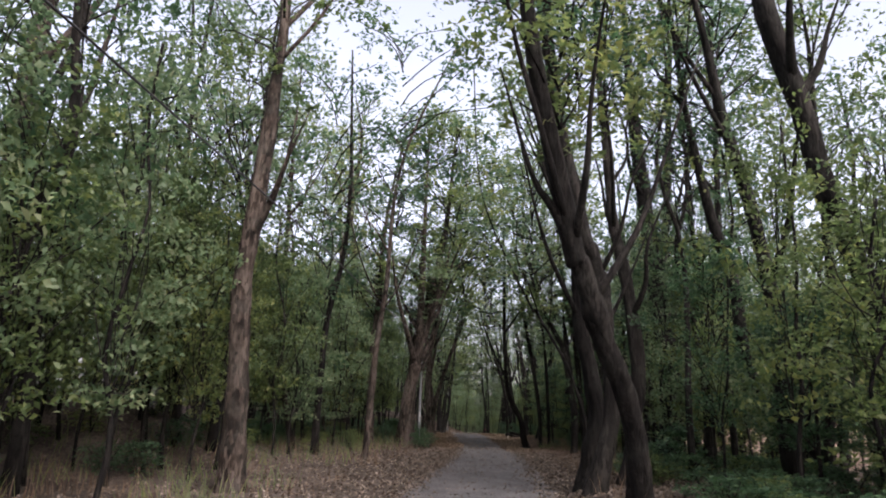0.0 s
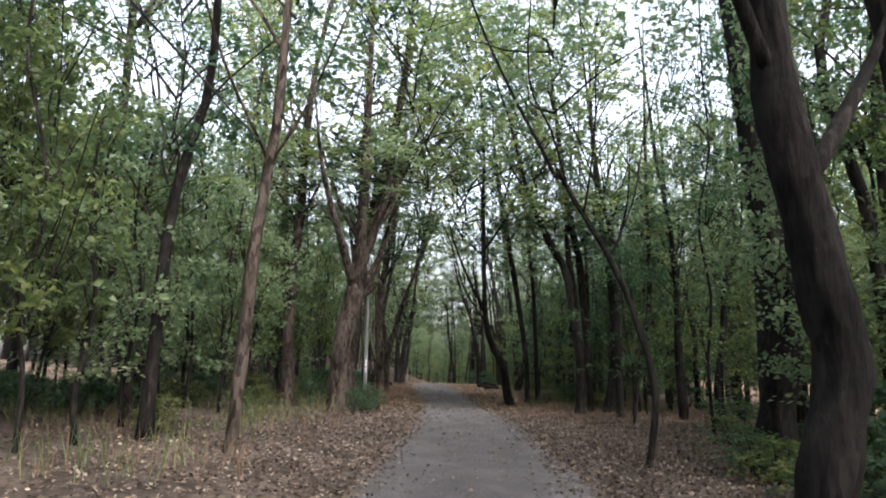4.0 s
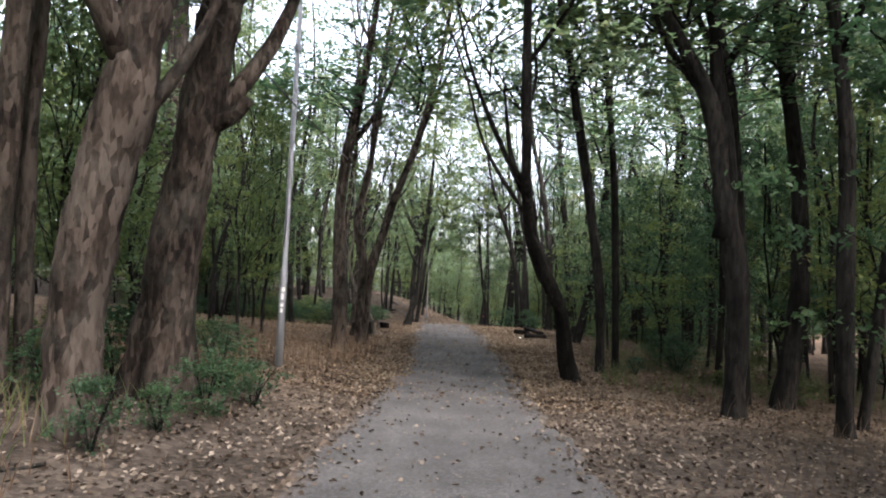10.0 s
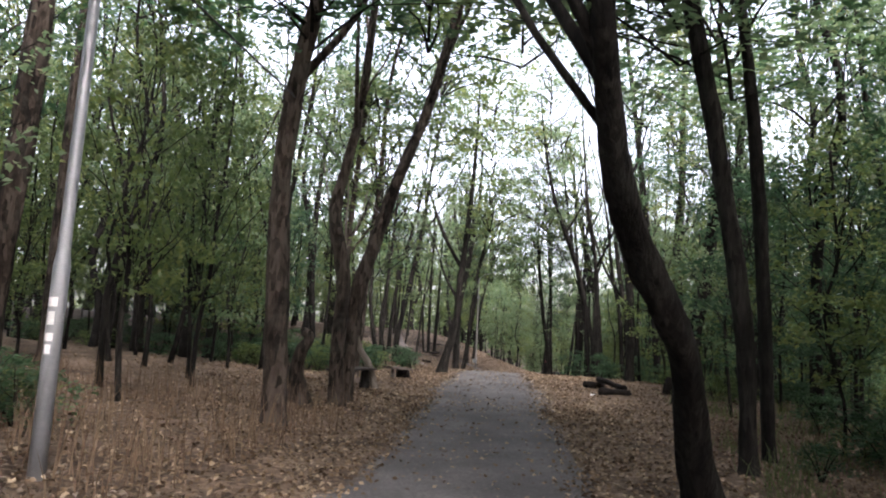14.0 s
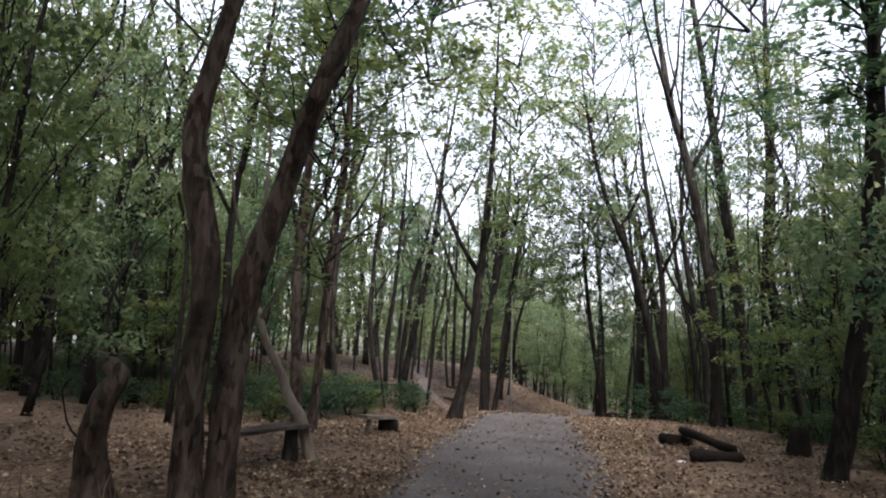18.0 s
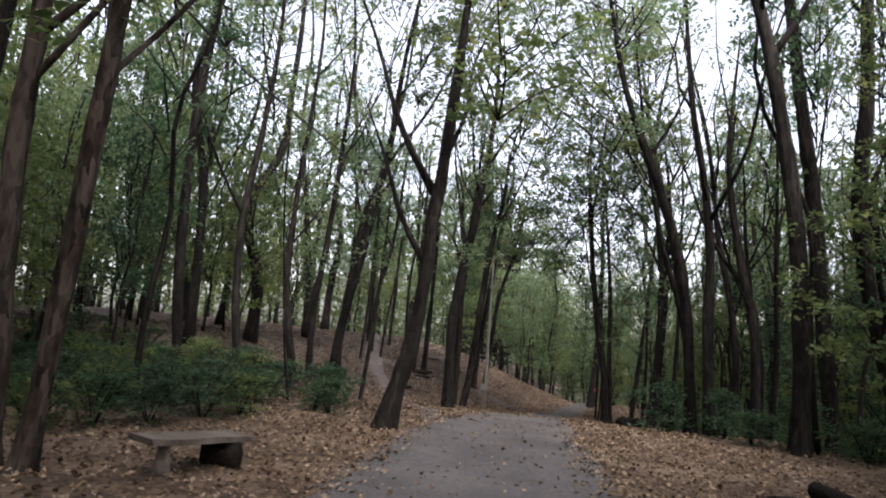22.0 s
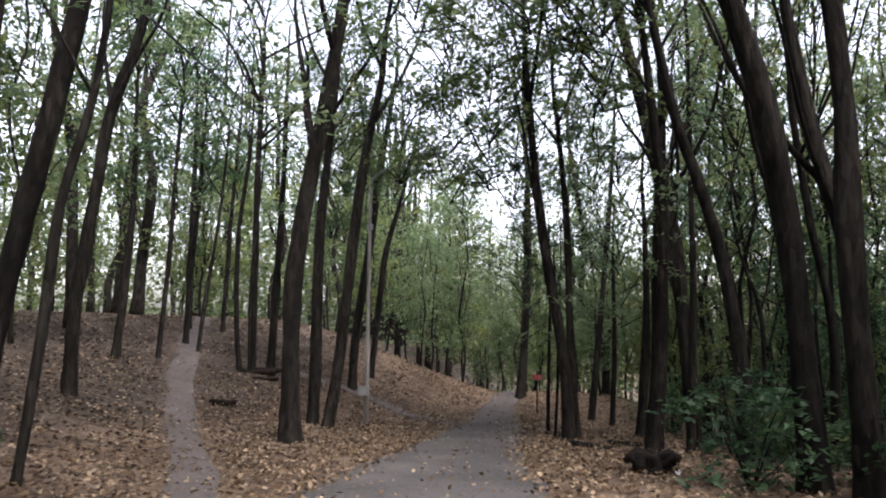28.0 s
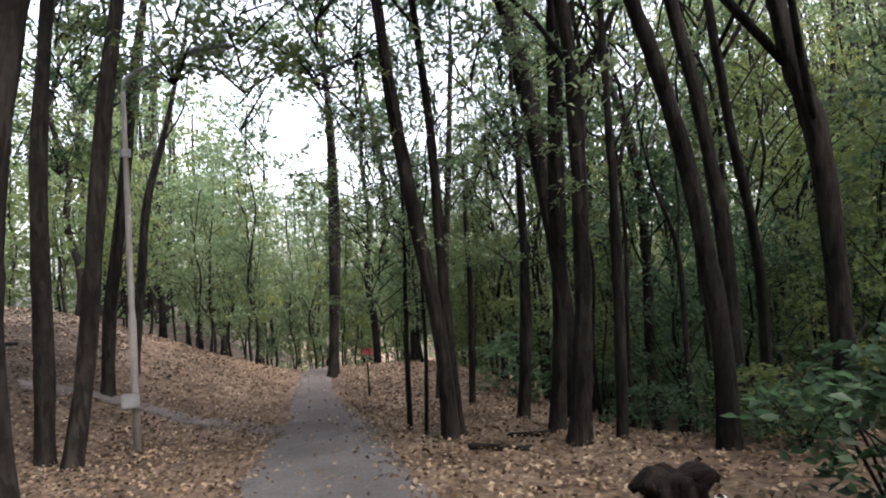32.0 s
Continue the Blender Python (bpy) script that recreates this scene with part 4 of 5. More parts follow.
for i in range(8):
    rng = np.random.default_rng(400 + i)
    stem, tall = far_stem(rng, 1)
    root = thing("young_tree", 0, 0, -50, "young understorey tree with thin stem and green leaves", "tree", "young trees")
    stem.parent = root
    set_mesh("crown", UNDER[i % 2 if i < 4 else 2 + i % 2], root, pose(0, 0, tall * 0.22, 0, 0, rng.uniform(0, 360)) @ Matrix.Diagonal((1.1, 1.1, tall * 0.85 / 3.0, 1)))
    YOUNG.append(root)


POLES = []
for i in range(8):
    rng = np.random.default_rng(450 + i)
    stem, tall = far_stem(rng, 2)
    root = thing("tree", 0, 0, -50, "thin dark pole-like tree with a small high crown", "tree", "thicket trees")
    stem.parent = root
    low = tall * rng.uniform(0.35, 0.5)
    set_mesh("crown", AIRY[i % 6], root, pose(0, 0, low, 0, 0, rng.uniform(0, 360)) @ Matrix.Diagonal((0.7, 0.7, (tall + 0.5 - low) / 6.5, 1)))
    POLES.append(root)


def free(x, y, gap, taken):
    return all((x - a) ** 2 + (y - b) ** 2 > gap * gap for a, b in taken)


taken = [(o.location.x, o.location.y) for o in scene.objects if o.name.startswith("tree") and o.parent is None and o.location.z > -40]


def scatter(kinds, count, gap, where, seed, distant=None):
    rng = np.random.default_rng(seed)
    made, tries = 0, 0
    while made < count and tries < count * 60:
        tries += 1
        x, y = where(rng)
        if not free(x, y, gap, taken):
            continue
        taken.append((x, y))
        k = int(rng.integers(len(kinds)))
        s = rng.uniform(0.88, 1.14)
        m = pose(x, y, h(x, y), 0, 0, rng.uniform(0, 360)) @ Matrix.Scale(s, 4)
        made += 1
        if distant is not None and (abs(x - float(centre(y))) > 15 or y > 60 or y < -26):
            distant.append((kinds[k], m))
        elif kinds[k].location.z < -40:
            kinds[k].matrix_world = m
        else:
            copy_thing(kinds[k], m).scale = (s, s, s)


def join_distant(placed):
    """The trees deep in the woods, joined: one mesh of leaves and one of stems."""
    bins = {}
    for root, m in placed:
        for o in root.children:
            if o.name.startswith("branching"):
                continue
            bins.setdefault("far_foliage" if o.name.startswith("crown") else "far_stems", []).append((o.data, np.array(m @ o.matrix_basis)))
    for name, items in bins.items():
        co, loops, totals, base = [], [], [], 0
        for me, m in items:
            v = np.empty(len(me.vertices) * 3, np.float32)
            me.vertices.foreach_get("co", v)
            if name == "far_foliage":
                blade = len(me.vertices) == 3 * len(me.polygons)
                leaf = v.reshape(-1, 3 if blade else 4, 3)[:: 2 if blade else 3, :3]
                mid = leaf.mean(1, keepdims=True)
                v = (mid + (leaf - mid) * (1.4 if blade else 2.0)).reshape(-1, 3)
                co.append(v @ m[:3, :3].T.astype(np.float32) + m[:3, 3].astype(np.float32))
                loops.append(np.arange(len(v), dtype=np.int32) + base)
                totals.append(np.full(len(leaf), 3, np.int32))
                base += len(v)
                continue
            co.append(v.reshape(-1, 3) @ m[:3, :3].T.astype(np.float32) + m[:3, 3].astype(np.float32))
            ix = np.empty(len(me.loops), np.int32)
            me.loops.foreach_get("vertex_index", ix)
            loops.append(ix + base)
            tt = np.empty(len(me.polygons), np.int32)
            me.polygons.foreach_get("loop_total", tt)
            totals.append(tt)
            base += len(me.vertices)
        co, loops, totals = np.vstack(co), np.concatenate(loops), np.concatenate(totals)
        me = bpy.data.meshes.new(name)
        me.vertices.add(len(co))
        me.vertices.foreach_set("co", co.ravel())
        me.loops.add(len(loops))
        me.loops.foreach_set("vertex_index", loops)
        me.polygons.add(len(totals))
        me.polygons.foreach_set("loop_start", np.concatenate([[0], np.cumsum(totals)[:-1]]).astype(np.int32))
        me.update(calc_edges=True)
        me.materials.append(LEAF if name == "far_foliage" else BARK)
        tagged(new(name, me), "green foliage deep in the woods" if name == "far_foliage" else "dark stems deep in the woods", "woods", kind="stuff")


def woods(side, near, far, low, high):
    def place(rng):
        y = rng.uniform(low, high)
        u = near + (far - near) * rng.uniform(0, 1) ** 1.3
        return float(centre(y)) + side * u, y
    return place


DEEP = []
scatter(FAR, 32, 1.6, woods(-1, 6.5, 30, -34, 28), 1, DEEP)
scatter(FAR, 48, 1.6, woods(1, 6.0, 34, -34, 30), 2, DEEP)
scatter(FAR, 84, 1.4, woods(-1, 7.5, 36, 37, 85), 3, DEEP)
scatter(FAR, 62, 1.3, woods(1, 5.5, 34, 31, 78), 4, DEEP)
scatter(FAR, 24, 1.8, woods(1, -6, 22, 62, 95), 5, DEEP)
scatter(FAR, 16, 2.0, woods(1, -7, 7, -50, -27), 9, DEEP)
scatter(FAR, 7, 1.3, woods(-1, 4.6, 11, -16, 2), 31, DEEP)
scatter(YOUNG[:4], 16, 1.0, woods(-1, 6, 13, -14, 4), 33, DEEP)
scatter(YOUNG[:4], 22, 0.9, woods(-1, 8, 15, 28, 40), 32, DEEP)
scatter(POLES, 64, 0.5, woods(1, 4.6, 15, 32, 50), 25, DEEP)
scatter(POLES, 16, 0.6, woods(1, 5.5, 13, 4, 26), 26, DEEP)
scatter(POLES, 20, 0.8, woods(-1, 5.5, 16, 0, 30), 27, DEEP)
scatter(FAR, 24, 1.3, woods(1, 13, 30, 34, 70), 28, DEEP)
scatter(YOUNG[:4], 50, 1.0, woods(1, -9, 14, 52, 74), 29, DEEP)
scatter(FAR, 40, 1.5, woods(-1, 8, 30, 25, 37), 14, DEEP)
scatter(FAR, 5, 1.5, woods(-1, 4.8, 14, -32, 8), 15, DEEP)
scatter(FAR, 18, 1.5, woods(1, 4.8, 16, -32, 14), 16, DEEP)
scatter(FAR, 24, 1.4, woods(1, 6.0, 18, 14, 31), 17, DEEP)
scatter(YOUNG[:4], 48, 0.9, woods(-1, 4.8, 15, -16, 24), 6, DEEP)
scatter(YOUNG, 48, 1.0, woods(1, 4.4, 16, -16, 26), 7, DEEP)
scatter(YOUNG[4:], 50, 1.0, woods(1, 4.6, 18, 31, 62), 8, DEEP)
scatter(YOUNG, 34, 1.3, woods(-1, 8, 26, 46, 75), 10, DEEP)
scatter(YOUNG[:4], 28, 1.0, woods(1, -4.5, 7, 48, 62), 12, DEEP)
scatter(YOUNG, 40, 1.1, woods(-1, 7.5, 22, 25, 36), 13, DEEP)
scatter(YOUNG[4:], 30, 0.9, woods(1, 5.5, 13, 2, 30), 18, DEEP)
scatter(YOUNG[:4], 46, 0.8, woods(-1, 5.2, 12, -13, 9), 34, DEEP)
scatter(YOUNG, 26, 0.8, woods(1, 5.2, 11, -13, 6), 35, DEEP)
scatter(YOUNG, 7, 0.9, woods(-1, 5.5, 11, 17, 26), 37, DEEP)
scatter(FAR, 4, 1.4, woods(-1, 8, 14, 23, 33), 43, DEEP)
scatter(FAR, 16, 1.4, woods(-1, 11, 24, 24, 42), 44, DEEP)
scatter(FAR, 10, 1.4, woods(1, 6, 15, 24, 36), 45, DEEP)
scatter(YOUNG[4:], 30, 0.8, woods(1, 5.5, 15, 37, 56), 38, DEEP)
scatter(POLES, 10, 0.6, woods(1, 4.5, 14, 38, 54), 39, DEEP)
scatter(FAR, 7, 1.4, woods(1, -7, 3, 52, 64), 40, DEEP)
join_distant(DEEP)


# ---- shrubs ----
def shrub(x, y, wide, tall, kind=0, label="leafy green shrub on the forest floor"):
    rng = np.random.default_rng(int(abs(x * 37 + y * 59)))
    root = thing("shrub", x, y, h(x, y), label, "shrub", "shrubs")
    for i in range(4):
        a = rng.uniform(0, 2 * math.pi)
        d = np.array([math.cos(a), math.sin(a), 0]) * wide * rng.uniform(0.15, 0.4)
        ln = spline([(0, 0, -0.05), d * 0.4 + (0, 0, tall * 0.45), d + (0, 0, tall * 0.9)], 6)
        link_mesh("stem", *tube(ln, np.linspace(0.012, 0.004, 6), 5, rng, 0.05), BARK, root)
    set_mesh("leaves", BUSH[kind % 3], root, pose(0, 0, 0, 0, 0, rng.uniform(0, 360)) @ Matrix.Diagonal((wide / 1.5, wide / 1.5, tall / 1.15, 1)))
    return root


for i, (x, y, wide, tall) in enumerate((
        (-0.4, 34.3, 1.5, 1.0), (1.8, 33.3, 1.4, 0.9), (0.9, 37.6, 0.9, 0.85), (-6.1, 31.6, 1.0, 0.7), (-6.0, 30.6, 0.65, 0.45),
        (0.55, 33.3, 1.1, 0.9), (-7.9, 29.4, 1.6, 0.65), (-5.6, 30.3, 0.9, 0.6), (0.9, 43.4, 2.4, 1.3), (7.5, 54, 4.0, 2.4), (-6.3, 31.9, 0.8, 0.6),
        (-3.05, 7.0, 0.6, 0.6), (-8.2, 11.0, 2.0, 1.5), (-3.0, 7.9, 0.6, 0.45), (-3.0, 8.8, 0.9, 0.7), (-2.85, 9.7, 0.8, 0.55), (-3.5, 10.2, 1.0, 0.8), (-4.5, 9.6, 1.3, 1.0), (-4.5, 8.4, 1.0, 0.8))):
    shrub(x, y, wide, tall, 1 + i % 2)
for i, (x, y, wide, tall) in enumerate((
        (8.6, 18.7, 3.2, 2.2), (3.3, -4.6, 1.1, 0.85), (8.0, 4.5, 2.4, 2.0),
        (3.9, 19.2, 1.4, 0.8), (2.7, 17.1, 0.65, 0.42), (-8.1, 32.0, 1.0, 0.5), (6.3, 7.7, 2.0, 0.9), (4.5, -1.7, 1.8, 1.3))):
    shrub(x, y, wide, tall, i + 1)

LOW = [shrub(6.2 + 0.4 * i, 29 + i, 1.2, 0.6, i, "low green undergrowth at the edge of the clearing") for i in range(3)]


def edge_right(rng):
    y = rng.uniform(25, 42)
    return float(centre(y)) + rng.uniform(3.6, 9) + (1.5 if y < 31 else 0), y


scatter(LOW, 46, 0.45, edge_right, 21)
scatter(LOW, 40, 0.5, woods(1, 5, 13, -8, 22), 22)
scatter(LOW, 40, 0.5, woods(-1, 4.6, 12, -8, 16), 23)
scatter(LOW, 44, 0.45, woods(1, 3.2, 9, -13, 1), 36)
scatter(LOW, 50, 0.5, woods(-1, 6.5, 14, -14, 9), 42)
scatter(LOW, 40, 0.6, woods(-1, 6.5, 16, 25, 33), 24)
scatter(LOW, 34, 0.5, woods(-1, 3.6, 9, 26, 33), 41)

# ---- street lamps and cable ----
def street_lamp(x, y, pole, arm, label, turn=0, slim=1.0, metal=None):
    root = thing("street_lamp", x, y, h(x, y), label, "street lamp", "street lamps", turn)
    rng = np.random.default_rng(5)
    z = np.array([-0.2, 1.2, 1.55, 1.62, 1.68, 3.4, pole])
    metal = metal or STEEL
    r = slim * np.array([0.062, 0.060, 0.060, 0.052, 0.046, 0.042, 0.036])
    link_mesh("pole", *tube(np.stack([0 * z, 0 * z, z], 1), r, 16, rng, 0.0), metal, root)
    ln = spline([(0, 0, pole - 0.02), (0.03, 0, pole + 0.16), (0.25, 0, pole + 0.33), (0.6, 0, pole + 0.44), (arm, 0, pole + 0.56)], 16)
    link_mesh("arm", *tube(ln, np.linspace(0.026, 0.022, 16), 10, rng, 0.0), STEEL, root)
    bm = bmesh.new()
    bmesh.ops.create_uvsphere(bm, u_segments=18, v_segments=10, radius=1)
    for v in bm.verts:
        v.co = Vector((v.co.x * 0.30, v.co.y * 0.12 * (1 - 0.25 * v.co.x), max(v.co.z, -0.35) * 0.085))
    head = part("lamp_head", bm, LAMP_GREY, root, "grey lamp housing", True)
    head.matrix_basis = pose(arm + 0.2, 0, pole + 0.62, 0, -14, 0)
    bm = bmesh.new()
    bmesh.ops.create_uvsphere(bm, u_segments=14, v_segments=8, radius=1)
    for v in bm.verts:
        v.co = Vector((v.co.x * 0.2, v.co.y * 0.085, min(v.co.z, 0) * 0.05 - 0.026))
    part("lens", bm, GLASSY, head, "frosted lamp lens", True)
    bm = bmesh.new()
    bmesh.ops.create_cone(bm, cap_ends=True, segments=16, radius1=0.06, radius2=0.06, depth=0.09)
    part("collar", bm, STEEL, root).matrix_basis = pose(0, 0, pole - 0.75)
    return root


lamp = street_lamp(-3.75, 12.95, 6.15, 1.05, "tall galvanised steel street lamp with curved arm beside the path", 12)
for zz, hh, ww in ((1.28, 0.07, 0.07), (1.16, 0.10, 0.05), (1.02, 0.06, 0.06), (0.93, 0.07, 0.045)):
    bm = bmesh.new()
    for i in range(7):
        a = radians(-90 + (i - 3) * 180 * ww / (0.064 * math.pi) / 6)
        for k in (0, 1):
            bm.verts.new((0.0645 * math.cos(a), 0.0645 * math.sin(a), zz + hh * (k - 0.5)))
    bm.verts.ensure_lookup_table()
    for i in range(6):
        bm.faces.new((bm.verts[2 * i], bm.verts[2 * i + 2], bm.verts[2 * i + 3], bm.verts[2 * i + 1]))
    part("sticker", bm, PAPER, lamp, "torn white paper sticker")
far_lamp = street_lamp(-5.1, 40.3, 4.35, 0.85, "slim grey street lamp standing among trees on the slope", 10, 0.75, GREY_STEEL)


bm = bmesh.new()
bmesh.ops.create_cube(bm, size=1)
for v in bm.verts:
    v.co = Vector((v.co.x * 0.2, v.co.y * 0.11, v.co.z * 0.16))
bmesh.ops.bevel(bm, geom=bm.edges[:], offset=0.012, segments=2, affect="EDGES")
part("junction_box", bm, LAMP_GREY, far_lamp, "small dark junction box strapped to the pole").matrix_basis = pose(-0.05, -0.09, 0.62)


def marker(x, y, tall):
    """A thin stake with a small tilted red board."""
    root = thing("marker_post", x, y, h(x, y), "thin dark stake with a small red board", "sign post")
    rng = np.random.default_rng(8)
    link_mesh("stake", *tube(np.array([(0, 0, -0.1), (0.004, 0, tall * 0.5), (-0.006, 0, tall)]), np.array([0.016, 0.014, 0.013]), 7, rng, 0.05), BARK, root)
    bm = plank((0.2, 0.02, 0.11), rng)
    part("board", bm, RED_PAINT, root, "faded red board").matrix_basis = pose(0, -0.02, tall - 0.04, 0, 6, 14)


def cable(name, points, r, label):
    p = np.array(points, float)
    line = []
    for a, b in zip(p[:-1], p[1:]):
        for k in range(14):
            f = k / 14
            q = a + (b - a) * f
            q[2] -= 0.16 * f * (1 - f)
            line.append(q)
    line.append(p[-1])
    line = np.array(line)
    return tagged(link_mesh(name, *tube(line, np.full(len(line), r), 6, np.random.default_rng(1), 0.0), CABLE), label, "cable")


cable("overhead_cable", [(-2.9, -40, 4.45), (-2.95, -8, 4.45), (-3.2, 8, 4.45), (-3.75, 16.5, 4.45), (-5.6, 27, 4.45), (-6.1, 38, 4.5), (-6.8, 50, 4.7), (-8.5, 75, 5.5)], 0.013, "thin black overhead cable strung through the trees")


# ---- benches ----
def plank(size, rng, bevel=0.012):
    bm = bmesh.new()
    bmesh.ops.create_grid(bm, x_segments=8, y_segments=3, size=0.5)
    top = [v for v in bm.verts]
    for v in top:
        v.co.z = 0.5
    ret = bmesh.ops.extrude_face_region(bm, geom=bm.faces[:])
    for v in ret["geom"]:
        if isinstance(v, bmesh.types.BMVert):
            v.co.z = -0.5
    for v in bm.verts:
        x = v.co.x * size[0]
        v.co = Vector((x + (0.02 * rng.normal() if abs(v.co.x) > 0.45 else 0), v.co.y * size[1] + 0.006 * rng.normal(), v.co.z * size[2] + 0.008 * math.sin(5 * x)))
    bmesh.ops.recalc_face_normals(bm, faces=bm.faces)
    return bm


def log_mesh(length, r, rng, sides=14, knots=0.06):
    n = 9
    line = np.stack([np.linspace(-length / 2, length / 2, n), 0.02 * np.sin(np.linspace(0, 5, n)), 0.015 * np.cos(np.linspace(0, 4, n))], 1)
    return tube(line, r * (1 + 0.06 * rng.normal(0, 1, n)), sides, rng, knots)


def stump_mesh(r, tall, rng, roots=0.7, slant=0.0):
    n = 8
    z = np.linspace(-0.08, tall, n)
    line = np.stack([slant * (z / tall) ** 2, 0 * z, z], 1)
    return tube(line, r * np.linspace(1.15, 0.85, n), 14, rng, 0.10, roots)


rng = np.random.default_rng(11)
bench = thing("bench", -4.25, 21.05, 0.25, "weathered grey plank bench nailed on stumps", "bench", "benches")
seat = part("seat", plank((1.62, 0.27, 0.042), rng), OLD_WOOD, bench, "dark weathered plank")
seat.matrix_basis = pose(-0.02, 0, 0.42, 2, 0, 82)
leg = link_mesh("leg", *stump_mesh(0.095, 0.42, rng, 0.9, 0.03), BARK, bench, "rooted stump")
leg.matrix_basis = pose(-0.1, -0.62, 0)
leg = link_mesh("leg", *stump_mesh(0.085, 0.4, rng, 0.4), BARK, bench)
leg.matrix_basis = pose(0.02, 0.58, 0)
bench = thing("bench", -4.65, 25.5, 0.25, "low grey plank bench on stump legs", "bench", "benches")
seat = part("seat", plank((1.15, 0.30, 0.05), rng), GREY_WOOD, bench, "weathered grey plank")
seat.matrix_basis = pose(0, 0, 0.265, 3, 4, 78)
leg = link_mesh("leg", *stump_mesh(0.06, 0.25, rng, 0.3), GREY_WOOD, bench)
leg.matrix_basis = pose(-0.02, -0.38, 0)
leg = link_mesh("leg", *log_mesh(0.34, 0.115, rng), CHARRED, bench, "dark log support")
leg.matrix_basis = pose(0.06, 0.3, 0.11, 0, 0, 10)

marker(-1.99, 43.18, 0.86)

# ---- logs, stumps and sticks ----
for x, y, length, r, turn, tilt, lift, name, text in (
        (0.71, 24.56, 0.78, 0.088, 35, 0, 0.0, "log", "thick dark log lying in the clearing"),
        (0.67, 25.75, 2.1, 0.066, -74, 1, 0.15, "log", "long dark log leaning across two others"),
        (0.27, 26.72, 0.5, 0.095, 22, 0, 0.0, "log", "short dark log end in the clearing"),
        (2.05, 28.3, 0.45, 0.014, 8, 0, 0.0, "fallen_branch", "thin fallen stick on dry leaves"),
        (-7.55, 41.2, 0.75, 0.055, 40, 0, 0.0, "log", "dark log on the leaf-covered slope"),
        (-7.45, 41.45, 0.7, 0.05, 28, 0, 0.03, "log", "dark log on the leaf-covered slope"),
        (-7.3, 41.05, 0.55, 0.035, 50, 0, 0.0, "log", "thin log on the leaf-covered slope"),
        (-7.1, 38.75, 0.42, 0.05, 55, 0, 0.0, "log", "short dark log beside the hill trail"),
        (-1.35, 37.85, 0.62, 0.03, -20, 0, 0.0, "fallen_branch", "fallen dark branch on dry leaves"),
        (-0.85, 38.4, 0.5, 0.025, 10, 0, 0.0, "fallen_branch", "fallen dark branch on dry leaves"),
        (-3.45, 31.3, 0.34, 0.022, -35, 0, 0.0, "fallen_branch", "short dark stick lying on the path edge"),
        (-7.9, 43.6, 0.8, 0.03, 15, 0, 0.0, "fallen_branch", "fallen branch on the hill"),
        (-3.2, 6.2, 0.7, 0.018, 70, 0, 0.0, "fallen_branch", "thin fallen stick on dry leaves")):
    ob = link_mesh(name, *log_mesh(length, r, rng), CHARRED if r > 0.03 else BARK)
    ob.matrix_world = pose(x, y, h(x, y) + r * 0.85 + lift, 0, tilt, turn)
    tagged(ob, text, "log" if name == "log" else "branch", "fallen wood")

for x, y, r, tall, roots, text in ((2.1, 26.5, 0.13, 0.42, 0.5, "charred dark stump at the foot of a tree"),):
    ob = link_mesh("tree_stump", *stump_mesh(r, tall, rng, roots, 0.06), CHARRED if tall < 0.5 else BARK)
    ob.matrix_world = pose(x, y, h(x, y), 0, 0, 30)
    tagged(ob, text, "stump")

line = spline([(0, 0, -0.1, 0.15), (-0.03, 0, 0.12, 0.12), (-0.11, 0, 0.48, 0.095), (-0.05, 0, 0.8, 0.085), (0.07, 0, 1.0, 0.075), (0.0, 0, 1.1, 0.07), (-0.09, 0, 1.14, 0.03)], 22)
snag = thing("tree_stump", -4.28, 18.74, h(-4.28, 18.74), "crooked broken dead tree snag with rotten top", "stump")
link_mesh("trunk", *tube(line[:, :3], line[:, 3], 16, rng, 0.08, 0.6, 0.06), BROWN_BARK, snag)
link_mesh("twig", *tube(spline([(-0.08, 0, 0.45), (-0.3, -0.05, 0.62), (-0.42, -0.06, 0.95)], 8), np.linspace(0.014, 0.004, 8), 5, rng, 0.0), BARK, snag)
rootball = thing("root_stump", -1.02, 35.3, h(-1.02, 35.3), "upturned dark root stump on dry leaves", "stump")
link_mesh("stump", *stump_mesh(0.12, 0.17, rng, 0.7), CHARRED, rootball)
for i in range(15):
    a = rng.uniform(0, 2 * math.pi)
    d = np.array([math.cos(a), math.sin(a) * 0.7, 0])
    ln = spline([(0, 0, 0.05), d * 0.14 + (0, 0, 0.13 + 0.04 * rng.normal()), d * rng.uniform(0.2, 0.3) + (0.03 * rng.normal(), 0.03 * rng.normal(), rng.uniform(-0.02, 0.2))], 8)
    link_mesh("root", *tube(ln, np.linspace(0.07, 0.032, 8), 7, rng, 0.16), CHARRED, rootball)


def crumpled(name, x, y, size, text, seed):
    g = np.random.default_rng(seed)
    bm = bmesh.new()
    bmesh.ops.create_icosphere(bm, subdivisions=3, radius=1)
    for v in bm.verts:
        k = 1 + 0.35 * noise.noise(v.co * 2.3 + Vector((seed, 0, 0)))
        v.co = Vector((v.co.x * size * k, v.co.y * size * 0.7 * k, max(v.co.z * size * 0.5 * k, -0.01)))
    ob = part(name, bm, PAPER)
    ob.matrix_world = pose(x, y, h(x, y) + 0.01, 0, 0, g.uniform(0, 360))
    return tagged(ob, text, "litter")


crumpled("plastic_bag", -0.80, 35.17, 0.05, "crumpled white plastic bag on dry leaves", 2)
crumpled("paper_scrap", 0.23, 24.3, 0.06, "crumpled white paper scrap on dry leaves", 4)

